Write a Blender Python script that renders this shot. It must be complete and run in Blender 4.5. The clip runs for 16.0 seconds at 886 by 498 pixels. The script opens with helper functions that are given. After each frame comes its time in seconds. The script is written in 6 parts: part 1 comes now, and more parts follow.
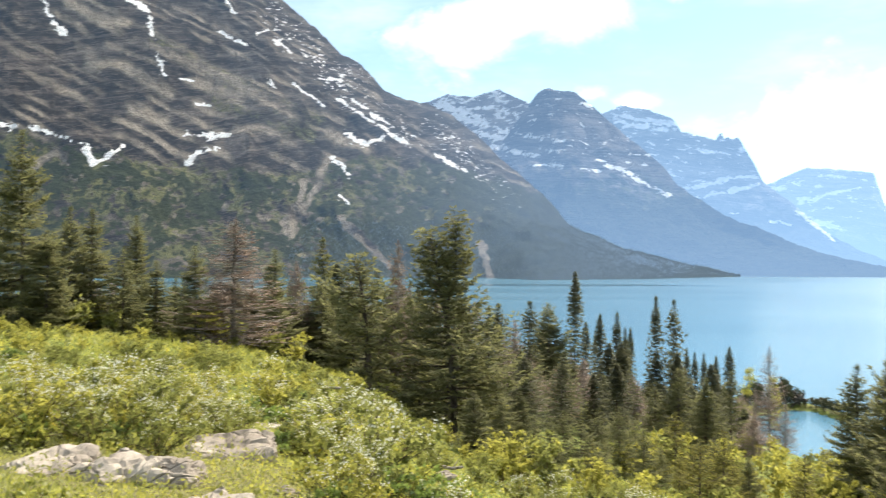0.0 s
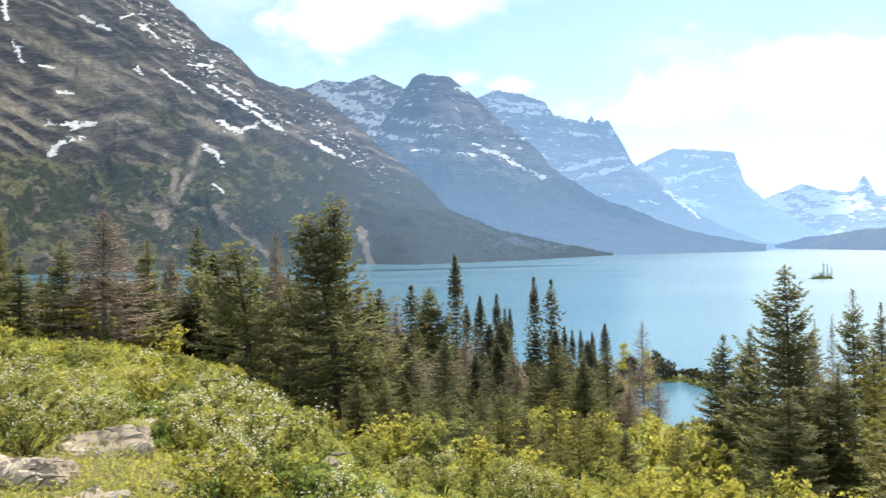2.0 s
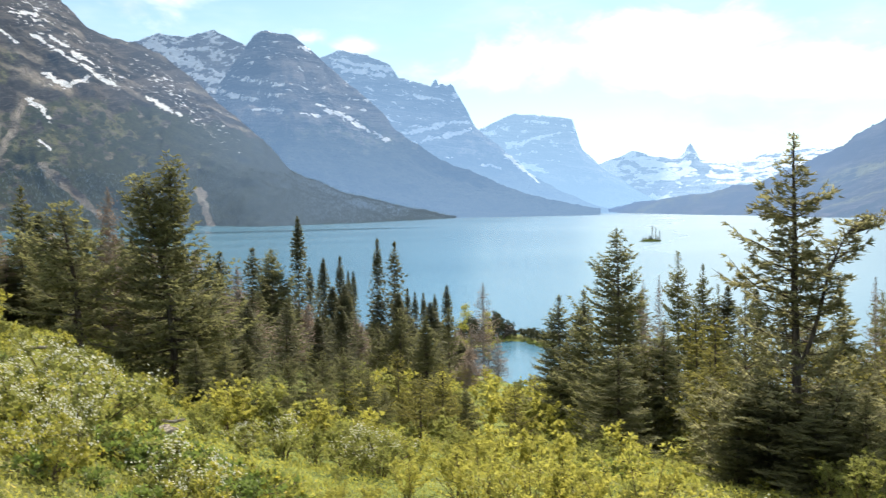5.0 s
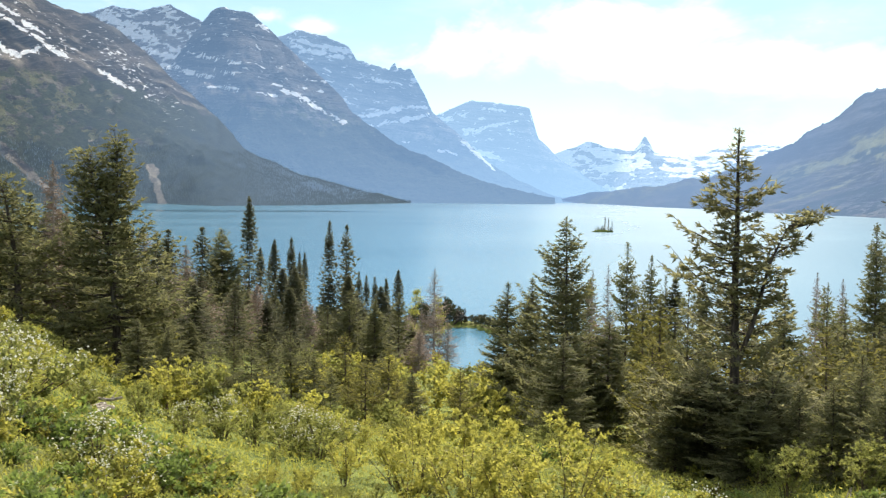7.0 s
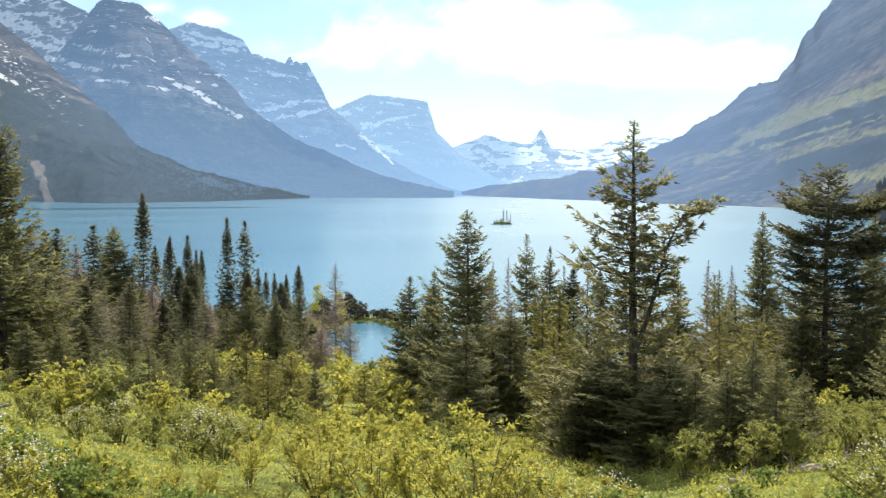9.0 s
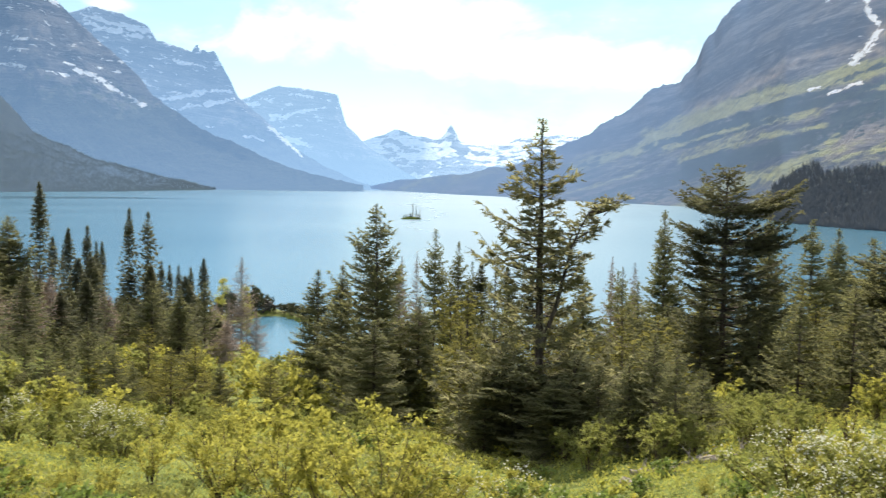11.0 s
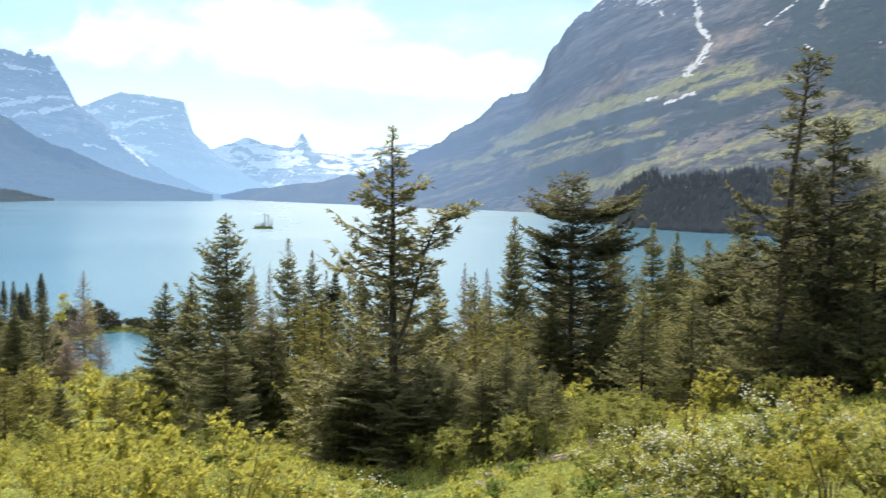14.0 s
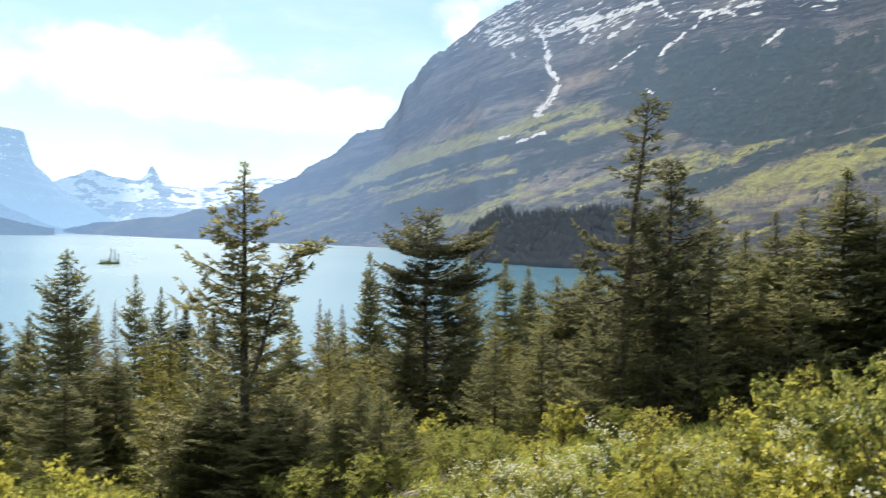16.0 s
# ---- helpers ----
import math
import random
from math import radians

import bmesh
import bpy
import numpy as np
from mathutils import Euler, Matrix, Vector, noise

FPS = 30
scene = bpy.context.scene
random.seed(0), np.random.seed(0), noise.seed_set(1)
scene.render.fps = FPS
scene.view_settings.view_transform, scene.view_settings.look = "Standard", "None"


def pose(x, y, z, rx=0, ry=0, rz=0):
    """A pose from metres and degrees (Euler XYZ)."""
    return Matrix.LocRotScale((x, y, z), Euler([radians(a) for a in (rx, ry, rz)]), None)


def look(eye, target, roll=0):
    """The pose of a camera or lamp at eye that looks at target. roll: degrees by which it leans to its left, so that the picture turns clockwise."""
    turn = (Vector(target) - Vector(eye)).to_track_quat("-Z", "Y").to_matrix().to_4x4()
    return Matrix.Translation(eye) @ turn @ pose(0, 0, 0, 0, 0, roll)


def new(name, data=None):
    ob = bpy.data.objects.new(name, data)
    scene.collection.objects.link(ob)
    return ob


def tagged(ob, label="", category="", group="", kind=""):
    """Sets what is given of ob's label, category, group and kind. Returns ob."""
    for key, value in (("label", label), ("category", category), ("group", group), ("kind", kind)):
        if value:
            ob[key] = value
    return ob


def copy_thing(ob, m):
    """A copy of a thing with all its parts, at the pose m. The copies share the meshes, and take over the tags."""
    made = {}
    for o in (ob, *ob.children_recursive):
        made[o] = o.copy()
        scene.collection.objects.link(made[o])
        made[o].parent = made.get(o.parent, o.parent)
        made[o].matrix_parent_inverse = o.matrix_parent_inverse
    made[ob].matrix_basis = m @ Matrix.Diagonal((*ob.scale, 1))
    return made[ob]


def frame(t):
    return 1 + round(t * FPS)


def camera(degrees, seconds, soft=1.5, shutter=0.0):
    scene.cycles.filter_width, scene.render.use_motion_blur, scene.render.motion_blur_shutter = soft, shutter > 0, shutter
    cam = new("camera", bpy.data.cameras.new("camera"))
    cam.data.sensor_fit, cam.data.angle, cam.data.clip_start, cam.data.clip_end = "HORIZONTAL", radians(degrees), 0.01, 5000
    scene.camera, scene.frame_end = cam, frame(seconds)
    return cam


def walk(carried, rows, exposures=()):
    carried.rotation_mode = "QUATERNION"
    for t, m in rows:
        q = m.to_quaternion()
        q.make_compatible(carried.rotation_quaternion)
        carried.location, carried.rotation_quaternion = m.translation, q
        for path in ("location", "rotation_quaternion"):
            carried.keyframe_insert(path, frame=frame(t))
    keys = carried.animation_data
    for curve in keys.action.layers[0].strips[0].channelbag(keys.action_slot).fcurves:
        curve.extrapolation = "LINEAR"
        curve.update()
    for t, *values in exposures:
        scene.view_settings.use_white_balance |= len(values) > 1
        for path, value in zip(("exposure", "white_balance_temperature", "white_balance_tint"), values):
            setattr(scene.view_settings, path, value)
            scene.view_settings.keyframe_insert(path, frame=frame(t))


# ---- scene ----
EYE_Z = 31.6
FACING = [(0, -0.163, -0.091, 0.060, 0.00, 1.03, -0.18),
          (0.5, -0.148, -0.085, 0.043, -2.14, 0.99, 0.40),
          (1, -0.151, -0.062, 0.044, -3.81, 0.29, 0.22),
          (1.5, -0.154, -0.064, 0.033, -5.40, -0.02, 0.78),
          (2, -0.145, -0.057, 0.026, -7.22, 0.08, 1.51),
          (2.5, -0.145, -0.058, 0.016, -8.53, -0.03, 1.27),
          (3, -0.140, -0.053, 0.013, -9.44, -0.63, 1.76),
          (3.5, -0.121, -0.044, 0.012, -11.04, -1.07, 1.60),
          (4, -0.120, -0.032, 0.019, -12.26, -1.42, 1.99),
          (4.5, -0.089, -0.026, 0.031, -14.43, -1.97, 1.49),
          (5, -0.088, -0.009, 0.021, -16.60, -2.40, 1.14),
          (7.5, 0.108, -0.042, -0.009, -20.27, -3.43, -0.87),
          (8, 0.072, -0.015, -0.012, -22.33, -3.45, -0.53),
          (10.5, 0.050, 0.057, -0.024, -28.84, -3.93, -0.59),
          (11, 0.055, 0.053, -0.022, -30.77, -3.91, -0.94),
          (11.5, 0.059, 0.071, -0.033, -32.33, -3.97, -1.05),
          (12, 0.084, 0.076, -0.032, -33.72, -4.10, -0.90),
          (12.5, 0.099, 0.094, -0.034, -35.21, -3.97, -0.81),
          (13, 0.115, 0.111, -0.035, -36.70, -3.91, -0.78),
          (13.5, 0.137, 0.111, -0.027, -37.97, -3.66, -0.46),
          (14, 0.150, 0.094, -0.026, -39.58, -3.33, -0.42),
          (14.5, 0.174, 0.065, -0.014, -42.18, -2.89, -0.13),
          (15, 0.169, 0.030, -0.018, -44.26, -2.10, 0.22),
          (15.5, 0.156, 0.009, -0.008, -46.04, -1.53, -0.02),
          (16, 0.156, 0.002, 0.005, -48.21, -1.12, -0.68)]
cam = camera(49.96, 16.0, soft=1.2, shutter=0.9)
walk(cam, [(t, pose(x, y, EYE_Z + z, 90 + tilt, lean, turn)) for t, x, y, z, turn, tilt, lean in FACING],
     [(0.0, 1.26), (2.5, 1.08), (5.0, 1.02), (8.0, 0.98), (11.0, 0.96), (16.0, 0.96)])


# ---- sun and sky ----
SUN_AZ, SUN_EL = 30.0, 47.0
SKY_GAIN = (0.068, 0.078, 0.074)
CLOUD_SHADE, CLOUD_WHITE = (0.43, 0.495, 0.525), (0.82, 0.83, 0.83)
CLOUDS = [(0.0, 13.2, 4.0, 2.0), (8.5, 15.5, 4.0, 2.0, 0.7), (31.0, 8.8, 9.5, 2.7), (23.5, 8.6, 4.5, 2.0, 0.6), (39.0, 7.0, 6.0, 1.8, 0.7), (11.6, 9.7, 1.3, 0.6, 0.8),
          (49.2, 12.4, 1.6, 2.2, 0.9), (8.6, 10.3, 1.0, 0.5, 0.6), (31.0, 4.6, 9.0, 1.2, 0.35)]


def way(az, el):
    """The unit vector of a compass bearing (degrees to the right of +y) and a height over the horizon."""
    a, e = radians(az), radians(el)
    return Vector((math.sin(a) * math.cos(e), math.cos(a) * math.cos(e), math.sin(e)))


sun = new("sun", bpy.data.lights.new("sun", "SUN"))
sun.data.energy, sun.data.angle, sun.data.color = 5.0, radians(0.6), (1.0, 0.90, 0.75)
sun.matrix_world = look(way(SUN_AZ, SUN_EL) * 100, (0, 0, 0))


class Nodes:
    """A small hand for writing node trees."""

    def __init__(self, tree):
        self.tree = tree
        tree.nodes.clear()

    def link(self, a, b):
        self.tree.links.new(a, b)

    def feed(self, value, socket):
        if isinstance(value, bpy.types.NodeSocket):
            self.link(value, socket)
        else:
            socket.default_value = value

    def math(self, op, a, b=0.0, c=0.0, clamp=False):
        node = self.tree.nodes.new("ShaderNodeMath")
        node.operation, node.use_clamp = op, clamp
        for value, socket in zip((a, b, c), node.inputs):
            self.feed(value, socket)
        return node.outputs[0]

    def noise(self, vector, scale, detail=4.0, rough=0.55, distort=0.0):
        node = self.tree.nodes.new("ShaderNodeTexNoise")
        if vector is not None:
            self.link(vector, node.inputs["Vector"])
        for key, value in (("Scale", scale), ("Detail", detail), ("Roughness", rough), ("Distortion", distort)):
            node.inputs[key].default_value = value
        return node.outputs[0]

    def ramp(self, value, low, high):
        node = self.tree.nodes.new("ShaderNodeMapRange")
        node.interpolation_type = "SMOOTHSTEP"
        self.feed(value, node.inputs[0])
        self.feed(low, node.inputs[1])
        self.feed(high, node.inputs[2])
        return node.outputs[0]

    def mix(self, factor, a, b, blend="MIX"):
        node = self.tree.nodes.new("ShaderNodeMix")
        node.data_type, node.blend_type = "RGBA", blend
        self.feed(factor, node.inputs[0])
        for value, socket in ((a, node.inputs[6]), (b, node.inputs[7])):
            self.feed((*value, 1.0) if isinstance(value, tuple) and len(value) == 3 else value, socket)
        return node.outputs[2]

    def scaled(self, vector, x, y, z):
        node = self.tree.nodes.new("ShaderNodeVectorMath")
        node.operation = "MULTIPLY"
        self.link(vector, node.inputs[0])
        node.inputs[1].default_value = (x, y, z)
        return node.outputs[0]


world = bpy.data.worlds.new("sky")
scene.world = world
world.use_nodes = True
w = Nodes(world.node_tree)
sky = w.tree.nodes.new("ShaderNodeTexSky")
sky.sky_type, sky.sun_disc = "NISHITA", False
sky.sun_elevation, sky.sun_rotation = radians(SUN_EL), radians(SUN_AZ)
sky.altitude, sky.air_density, sky.dust_density, sky.ozone_density = 1400.0, 1.0, 1.8, 1.2
where = w.tree.nodes.new("ShaderNodeTexCoord").outputs["Generated"]
split = w.tree.nodes.new("ShaderNodeSeparateXYZ")
w.link(where, split.inputs[0])
bearing = w.math("MULTIPLY", w.math("ARCTAN2", split.outputs[0], split.outputs[1]), 57.2958)
height = w.math("MULTIPLY", w.math("ARCSINE", split.outputs[2]), 57.2958)


def cloud(az, el, wide, high, weight=1.0):
    u = w.math("POWER", w.math("DIVIDE", w.math("SUBTRACT", bearing, az), wide), 2.0)
    v = w.math("POWER", w.math("DIVIDE", w.math("SUBTRACT", height, el), high), 2.0)
    return w.math("MULTIPLY", w.math("EXPONENT", w.math("MULTIPLY", w.math("ADD", u, v), -1.0)), weight)


# cumulus banks: bearing, height, half width, half height
heap = 0.0
for bank in CLOUDS:
    heap = w.math("ADD", heap, cloud(*bank))
# unseen broken cloud over the rest of the sky, added to lift fill light
heap = w.math("ADD", heap, w.math("MULTIPLY", w.ramp(height, 17.0, 30.0), 0.85))
puffs = w.noise(w.scaled(where, 1.0, 1.0, 1.8), 9.0, 7.0, 0.58, 0.3)
wisps = w.noise(w.scaled(where, 1.0, 1.0, 3.5), 3.2, 5.0, 0.6)
cover = w.ramp(w.math("ADD", w.math("MULTIPLY", heap, 0.62), w.math("MULTIPLY", w.math("SUBTRACT", puffs, 0.5), 1.5)), 0.10, 0.60)
veil = w.math("MULTIPLY", w.ramp(wisps, 0.42, 0.75), 0.30)
cover = w.math("MAXIMUM", cover, veil)
clear = w.mix(1.0, sky.outputs[0], SKY_GAIN, "MULTIPLY")
# cloud bases are greyer low over the far range
low = w.math("MULTIPLY", w.ramp(height, 8.0, 3.2), 0.24)
folds = w.ramp(w.math("SUBTRACT", w.noise(w.scaled(where, 1.0, 1.0, 2.6), 5.0, 6.0, 0.6, 0.4), low), 0.36, 0.66)
lit = w.mix(cover, clear, w.mix(folds, CLOUD_SHADE, CLOUD_WHITE))
back = w.tree.nodes.new("ShaderNodeBackground")
w.link(lit, back.inputs[0])
back.inputs[1].default_value = 1.0
w.link(back.outputs[0], w.tree.nodes.new("ShaderNodeOutputWorld").inputs[0])


# ---- materials ----
def material(name):
    m = bpy.data.materials.new(name)
    m.use_nodes = True
    n = Nodes(m.node_tree)
    out = n.tree.nodes.new("ShaderNodeOutputMaterial")
    return m, n, out


def shader(n, color, rough=0.8, spec=0.3, bump=None, strength=0.4, depth=0.02):
    b = n.tree.nodes.new("ShaderNodeBsdfPrincipled")
    n.feed((*color, 1.0) if isinstance(color, tuple) else color, b.inputs["Base Color"])
    n.feed(rough, b.inputs["Roughness"])
    b.inputs["Specular IOR Level"].default_value = spec
    if bump is not None:
        h = n.tree.nodes.new("ShaderNodeBump")
        h.inputs["Strength"].default_value, h.inputs["Distance"].default_value = strength, depth
        n.link(bump, h.inputs["Height"])
        n.link(h.outputs[0], b.inputs["Normal"])
    return b


def place(n):
    return n.tree.nodes.new("ShaderNodeNewGeometry").outputs["Position"]


def own(n):
    return n.tree.nodes.new("ShaderNodeTexCoord").outputs["Object"]


def leafy(name, dark, light, through_light=0.45, tint=(0.30, 0.36, 0.05), rough=0.5, spec=0.3, rare=None, rare_share=0.05, clumps=1.5):
    """Leaves or needles: each blade its own shade, light shining through."""
    m, n, out = material(name)
    g = n.tree.nodes.new("ShaderNodeNewGeometry")
    island = g.outputs["Random Per Island"]
    patch = n.noise(g.outputs["Position"], clumps, 3.0)
    shade = n.math("ADD", n.math("MULTIPLY", island, 0.4), n.math("MULTIPLY", n.ramp(patch, 0.36, 0.64), 0.6))
    thing = n.tree.nodes.new("ShaderNodeObjectInfo").outputs["Random"]
    color = n.mix(shade, dark, light)
    color = n.mix(n.math("MULTIPLY", thing, 0.40), color, tuple(0.5 * (a + b) * 0.65 for a, b in zip(dark, light)))
    if rare:
        color = n.mix(n.math("GREATER_THAN", island, 1.0 - rare_share), color, rare)
    b = shader(n, color, rough, spec)
    t = n.tree.nodes.new("ShaderNodeBsdfTranslucent")
    n.link(n.mix(0.55, color, tint), t.inputs[0])
    mix = n.tree.nodes.new("ShaderNodeMixShader")
    mix.inputs[0].default_value = through_light
    n.link(b.outputs[0], mix.inputs[1])
    n.link(t.outputs[0], mix.inputs[2])
    n.link(mix.outputs[0], out.inputs[0])
    return m


def bark_material(name, dark, light):
    m, n, out = material(name)
    p = place(n)
    grain = n.noise(n.scaled(p, 14.0, 14.0, 3.0), 1.0, 5.0, 0.65)
    blotch = n.noise(p, 1.3, 3.0)
    color = n.mix(n.ramp(grain, 0.35, 0.68), dark, light)
    color = n.mix(n.math("MULTIPLY", n.ramp(blotch, 0.5, 0.75), 0.35), color, (0.26, 0.26, 0.22))
    b = shader(n, color, 0.9, 0.15, grain, 0.7, 0.02)
    n.link(b.outputs[0], out.inputs[0])
    return m


def rock_material(name, dark, light, lichen):
    m, n, out = material(name)
    p = place(n)
    big, fine = n.noise(p, 1.4, 5.0, 0.6), n.noise(p, 14.0, 6.0, 0.7)
    crack = n.tree.nodes.new("ShaderNodeTexVoronoi")
    crack.feature = "DISTANCE_TO_EDGE"
    crack.inputs["Scale"].default_value = 2.1
    n.link(n.scaled(p, 1.0, 1.0, 2.2), crack.inputs["Vector"])
    color = n.mix(n.ramp(big, 0.3, 0.7), dark, light)
    color = n.mix(n.ramp(fine, 0.52, 0.75), color, lichen)
    color = n.mix(n.ramp(crack.outputs[0], 0.02, 0.0), color, tuple(c * 0.35 for c in dark))
    b = shader(n, color, 0.9, 0.2, n.math("ADD", fine, n.math("MULTIPLY", n.ramp(crack.outputs[0], 0.0, 0.05), 0.8)), 0.6, 0.04)
    n.link(b.outputs[0], out.inputs[0])
    return m


def mountain_material(name, rock_dark, rock_light, forest, meadow, tilt=0.0, ledges=(0.22, 0.19, 0.15), painted_haze=None, haze=0.0, grain=1.0, haze_tone=None, side=0.0):
    """Layered rock with forest and turf below and snow in the gullies; haze is painted in, as emission on the farthest
    backdrop peaks, else as a pale diffuse tone.
    """
    m, n, out = material(name)
    p = place(n)
    turn = n.tree.nodes.new("ShaderNodeVectorRotate")
    turn.rotation_type = "Y_AXIS"
    turn.inputs["Angle"].default_value = tilt
    n.link(p, turn.inputs["Vector"])
    layers = n.noise(n.scaled(turn.outputs[0], 0.0024, 0.0024, 0.040), 1.0, 7.0, 0.66, 0.6)
    cracks = n.noise(n.scaled(p, 0.024, 0.024, 0.006), 1.0, 6.0, 0.68, 0.6)
    coarse, fine = n.noise(p, 0.006, 6.0, 0.6), n.noise(p, 0.05 * grain, 8.0, 0.78)
    color = n.mix(n.ramp(n.math("ADD", n.math("MULTIPLY", layers, 0.6), n.math("MULTIPLY", coarse, 0.4)), 0.40, 0.60), rock_dark, rock_light)
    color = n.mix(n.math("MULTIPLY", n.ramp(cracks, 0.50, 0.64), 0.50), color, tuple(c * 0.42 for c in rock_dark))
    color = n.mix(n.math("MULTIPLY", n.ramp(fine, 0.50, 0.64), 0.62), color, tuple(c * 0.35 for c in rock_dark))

    # tall dark rock bands between paler ones, cut by dark upright streaks
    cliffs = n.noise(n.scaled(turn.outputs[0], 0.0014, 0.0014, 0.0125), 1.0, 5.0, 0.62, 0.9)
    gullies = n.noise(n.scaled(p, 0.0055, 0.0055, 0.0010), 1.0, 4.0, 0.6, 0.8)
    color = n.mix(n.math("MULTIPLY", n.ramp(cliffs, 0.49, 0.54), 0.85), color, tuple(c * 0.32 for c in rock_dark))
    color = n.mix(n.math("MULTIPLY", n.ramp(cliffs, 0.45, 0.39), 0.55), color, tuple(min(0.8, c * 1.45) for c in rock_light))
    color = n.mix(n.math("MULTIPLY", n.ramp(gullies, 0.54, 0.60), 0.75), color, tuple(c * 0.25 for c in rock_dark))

    chips = n.noise(n.scaled(turn.outputs[0], 0.028 * grain, 0.028 * grain, 0.10 * grain), 1.0, 6.0, 0.75, 0.8)
    color = n.mix(n.math("MULTIPLY", n.ramp(chips, 0.53, 0.66), 0.55), color, tuple(min(0.8, c * 1.7) for c in rock_light))

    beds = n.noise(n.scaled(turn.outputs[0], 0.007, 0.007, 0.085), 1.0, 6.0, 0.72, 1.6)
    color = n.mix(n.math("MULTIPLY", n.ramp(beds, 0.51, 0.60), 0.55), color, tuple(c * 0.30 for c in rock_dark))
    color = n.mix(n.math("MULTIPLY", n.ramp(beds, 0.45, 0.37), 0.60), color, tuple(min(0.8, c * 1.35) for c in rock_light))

    def share(key):
        a = n.tree.nodes.new("ShaderNodeAttribute")
        a.attribute_name = key
        return a.outputs["Fac"]

    blend = n.math("ADD", n.math("MULTIPLY", n.math("SUBTRACT", coarse, 0.5), 0.9), n.math("MULTIPLY", n.math("SUBTRACT", fine, 0.5), 1.5))
    woods = n.ramp(n.math("ADD", share("woods"), blend), 0.42, 0.58)
    turf = n.ramp(n.math("ADD", share("turf"), blend), 0.30, 0.76)
    trees = n.mix(n.ramp(fine, 0.38, 0.62), tuple(c * 0.45 for c in forest), forest)
    grass = n.mix(n.ramp(fine, 0.36, 0.64), tuple(c * 0.55 for c in meadow), meadow)
    color = n.mix(n.math("MULTIPLY", share("ledge"), n.ramp(coarse, 0.32, 0.56)), color, n.mix(n.ramp(fine, 0.4, 0.6), tuple(c * 0.6 for c in ledges), ledges))
    color = n.mix(turf, color, grass)
    color = n.mix(woods, color, trees)
    flakes = n.noise(n.scaled(turn.outputs[0], 0.03 * grain, 0.03 * grain, 0.075 * grain), 1.0, 5.0, 0.56, 0.5)
    snow = n.ramp(n.math("ADD", share("snow"), n.math("MULTIPLY", n.math("SUBTRACT", flakes, 0.5), 1.6)), 0.45, 0.56)
    color = n.mix(snow, color, (0.88, 0.90, 0.93))
    relief = n.math("ADD", n.math("ADD", fine, n.math("MULTIPLY", beds, -0.8)), n.math("ADD", n.math("MULTIPLY", layers, 1.2), n.math("MULTIPLY", cracks, -1.2)))
    b = shader(n, color, 0.95, 0.05, relief, 1.0, 24.0)
    end = b
    if painted_haze:
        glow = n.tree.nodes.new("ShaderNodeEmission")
        glow.inputs[0].default_value = (*painted_haze, 1.0)
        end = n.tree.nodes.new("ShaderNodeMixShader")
        # haze painted as emission, stronger on the lower slopes
        n.link(n.math("MULTIPLY", share("painted_haze"), haze), end.inputs[0])
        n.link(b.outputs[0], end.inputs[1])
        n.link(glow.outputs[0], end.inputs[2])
    # haze painted as a pale diffuse tone over the near massifs
    if haze_tone:
        end = paint_haze(n, b, share("painted_haze"), haze_tone, side)
    n.link(end.outputs[0], out.inputs[0])
    return m


def ground_material():
    m, n, out = material("slope_soil")
    p = place(n)
    big, mid, fine = n.noise(p, 0.12, 4.0), n.noise(p, 1.3, 5.0, 0.6), n.noise(p, 22.0, 5.0, 0.7)
    color = n.mix(n.ramp(mid, 0.35, 0.65), (0.055, 0.075, 0.018), (0.16, 0.19, 0.045))
    color = n.mix(n.math("MULTIPLY", n.ramp(big, 0.5, 0.7), 0.6), color, (0.20, 0.17, 0.09))
    color = n.mix(n.math("MULTIPLY", n.ramp(fine, 0.5, 0.75), 0.6), color, (0.05, 0.045, 0.025))
    b = shader(n, color, 0.95, 0.1, n.math("ADD", fine, mid), 0.8, 0.06)
    n.link(b.outputs[0], out.inputs[0])
    return m


def water_material():
    m, n, out = material("lake_water")
    p = place(n)
    chop = n.noise(n.scaled(p, 1.0, 1.0, 1.0), 0.9, 5.0, 0.65)
    lanes = n.noise(n.scaled(p, 0.0009, 0.0045, 1.0), 1.0, 2.0, 0.5)
    color = n.mix(n.ramp(lanes, 0.3, 0.75), WATER_DEEP, WATER_LIGHT)
    # a calm lane before the long nose of the far shore, where the water mirrors its dark slope
    axes = n.tree.nodes.new("ShaderNodeSeparateXYZ")
    n.link(p, axes.inputs[0])
    off = n.math("ADD", n.math("SUBTRACT", axes.outputs[1], 1640.0), n.math("ADD", n.math("MULTIPLY", axes.outputs[0], 0.10), n.math("MULTIPLY", n.math("SUBTRACT", n.noise(p, 0.004, 3.0), 0.5), 260.0)))
    calm = n.math("MULTIPLY", n.math("MULTIPLY", n.ramp(off, -130.0, -20.0), n.ramp(off, 150.0, 30.0)), n.ramp(axes.outputs[0], 520.0, 330.0))
    aside = n.math("DIVIDE", axes.outputs[0], n.math("MAXIMUM", axes.outputs[1], 1.0))
    wind = n.math("MULTIPLY", n.ramp(aside, 0.30, 0.72), n.ramp(aside, 1.25, 0.95))
    chop = n.math("MULTIPLY", chop, n.math("SUBTRACT", 1.0, n.math("MULTIPLY", calm, 0.8)))
    b = shader(n, color, n.math("ADD", n.math("ADD", n.math("MULTIPLY", wind, 0.14), n.math("SUBTRACT", 0.16, n.math("MULTIPLY", calm, 0.11))), n.math("MULTIPLY", n.ramp(lanes, 0.35, 0.7), 0.03)), 0.5, chop, 0.3, 0.2)
    b.inputs["IOR"].default_value = 1.333
    n.link(b.outputs[0], out.inputs[0])
    return m


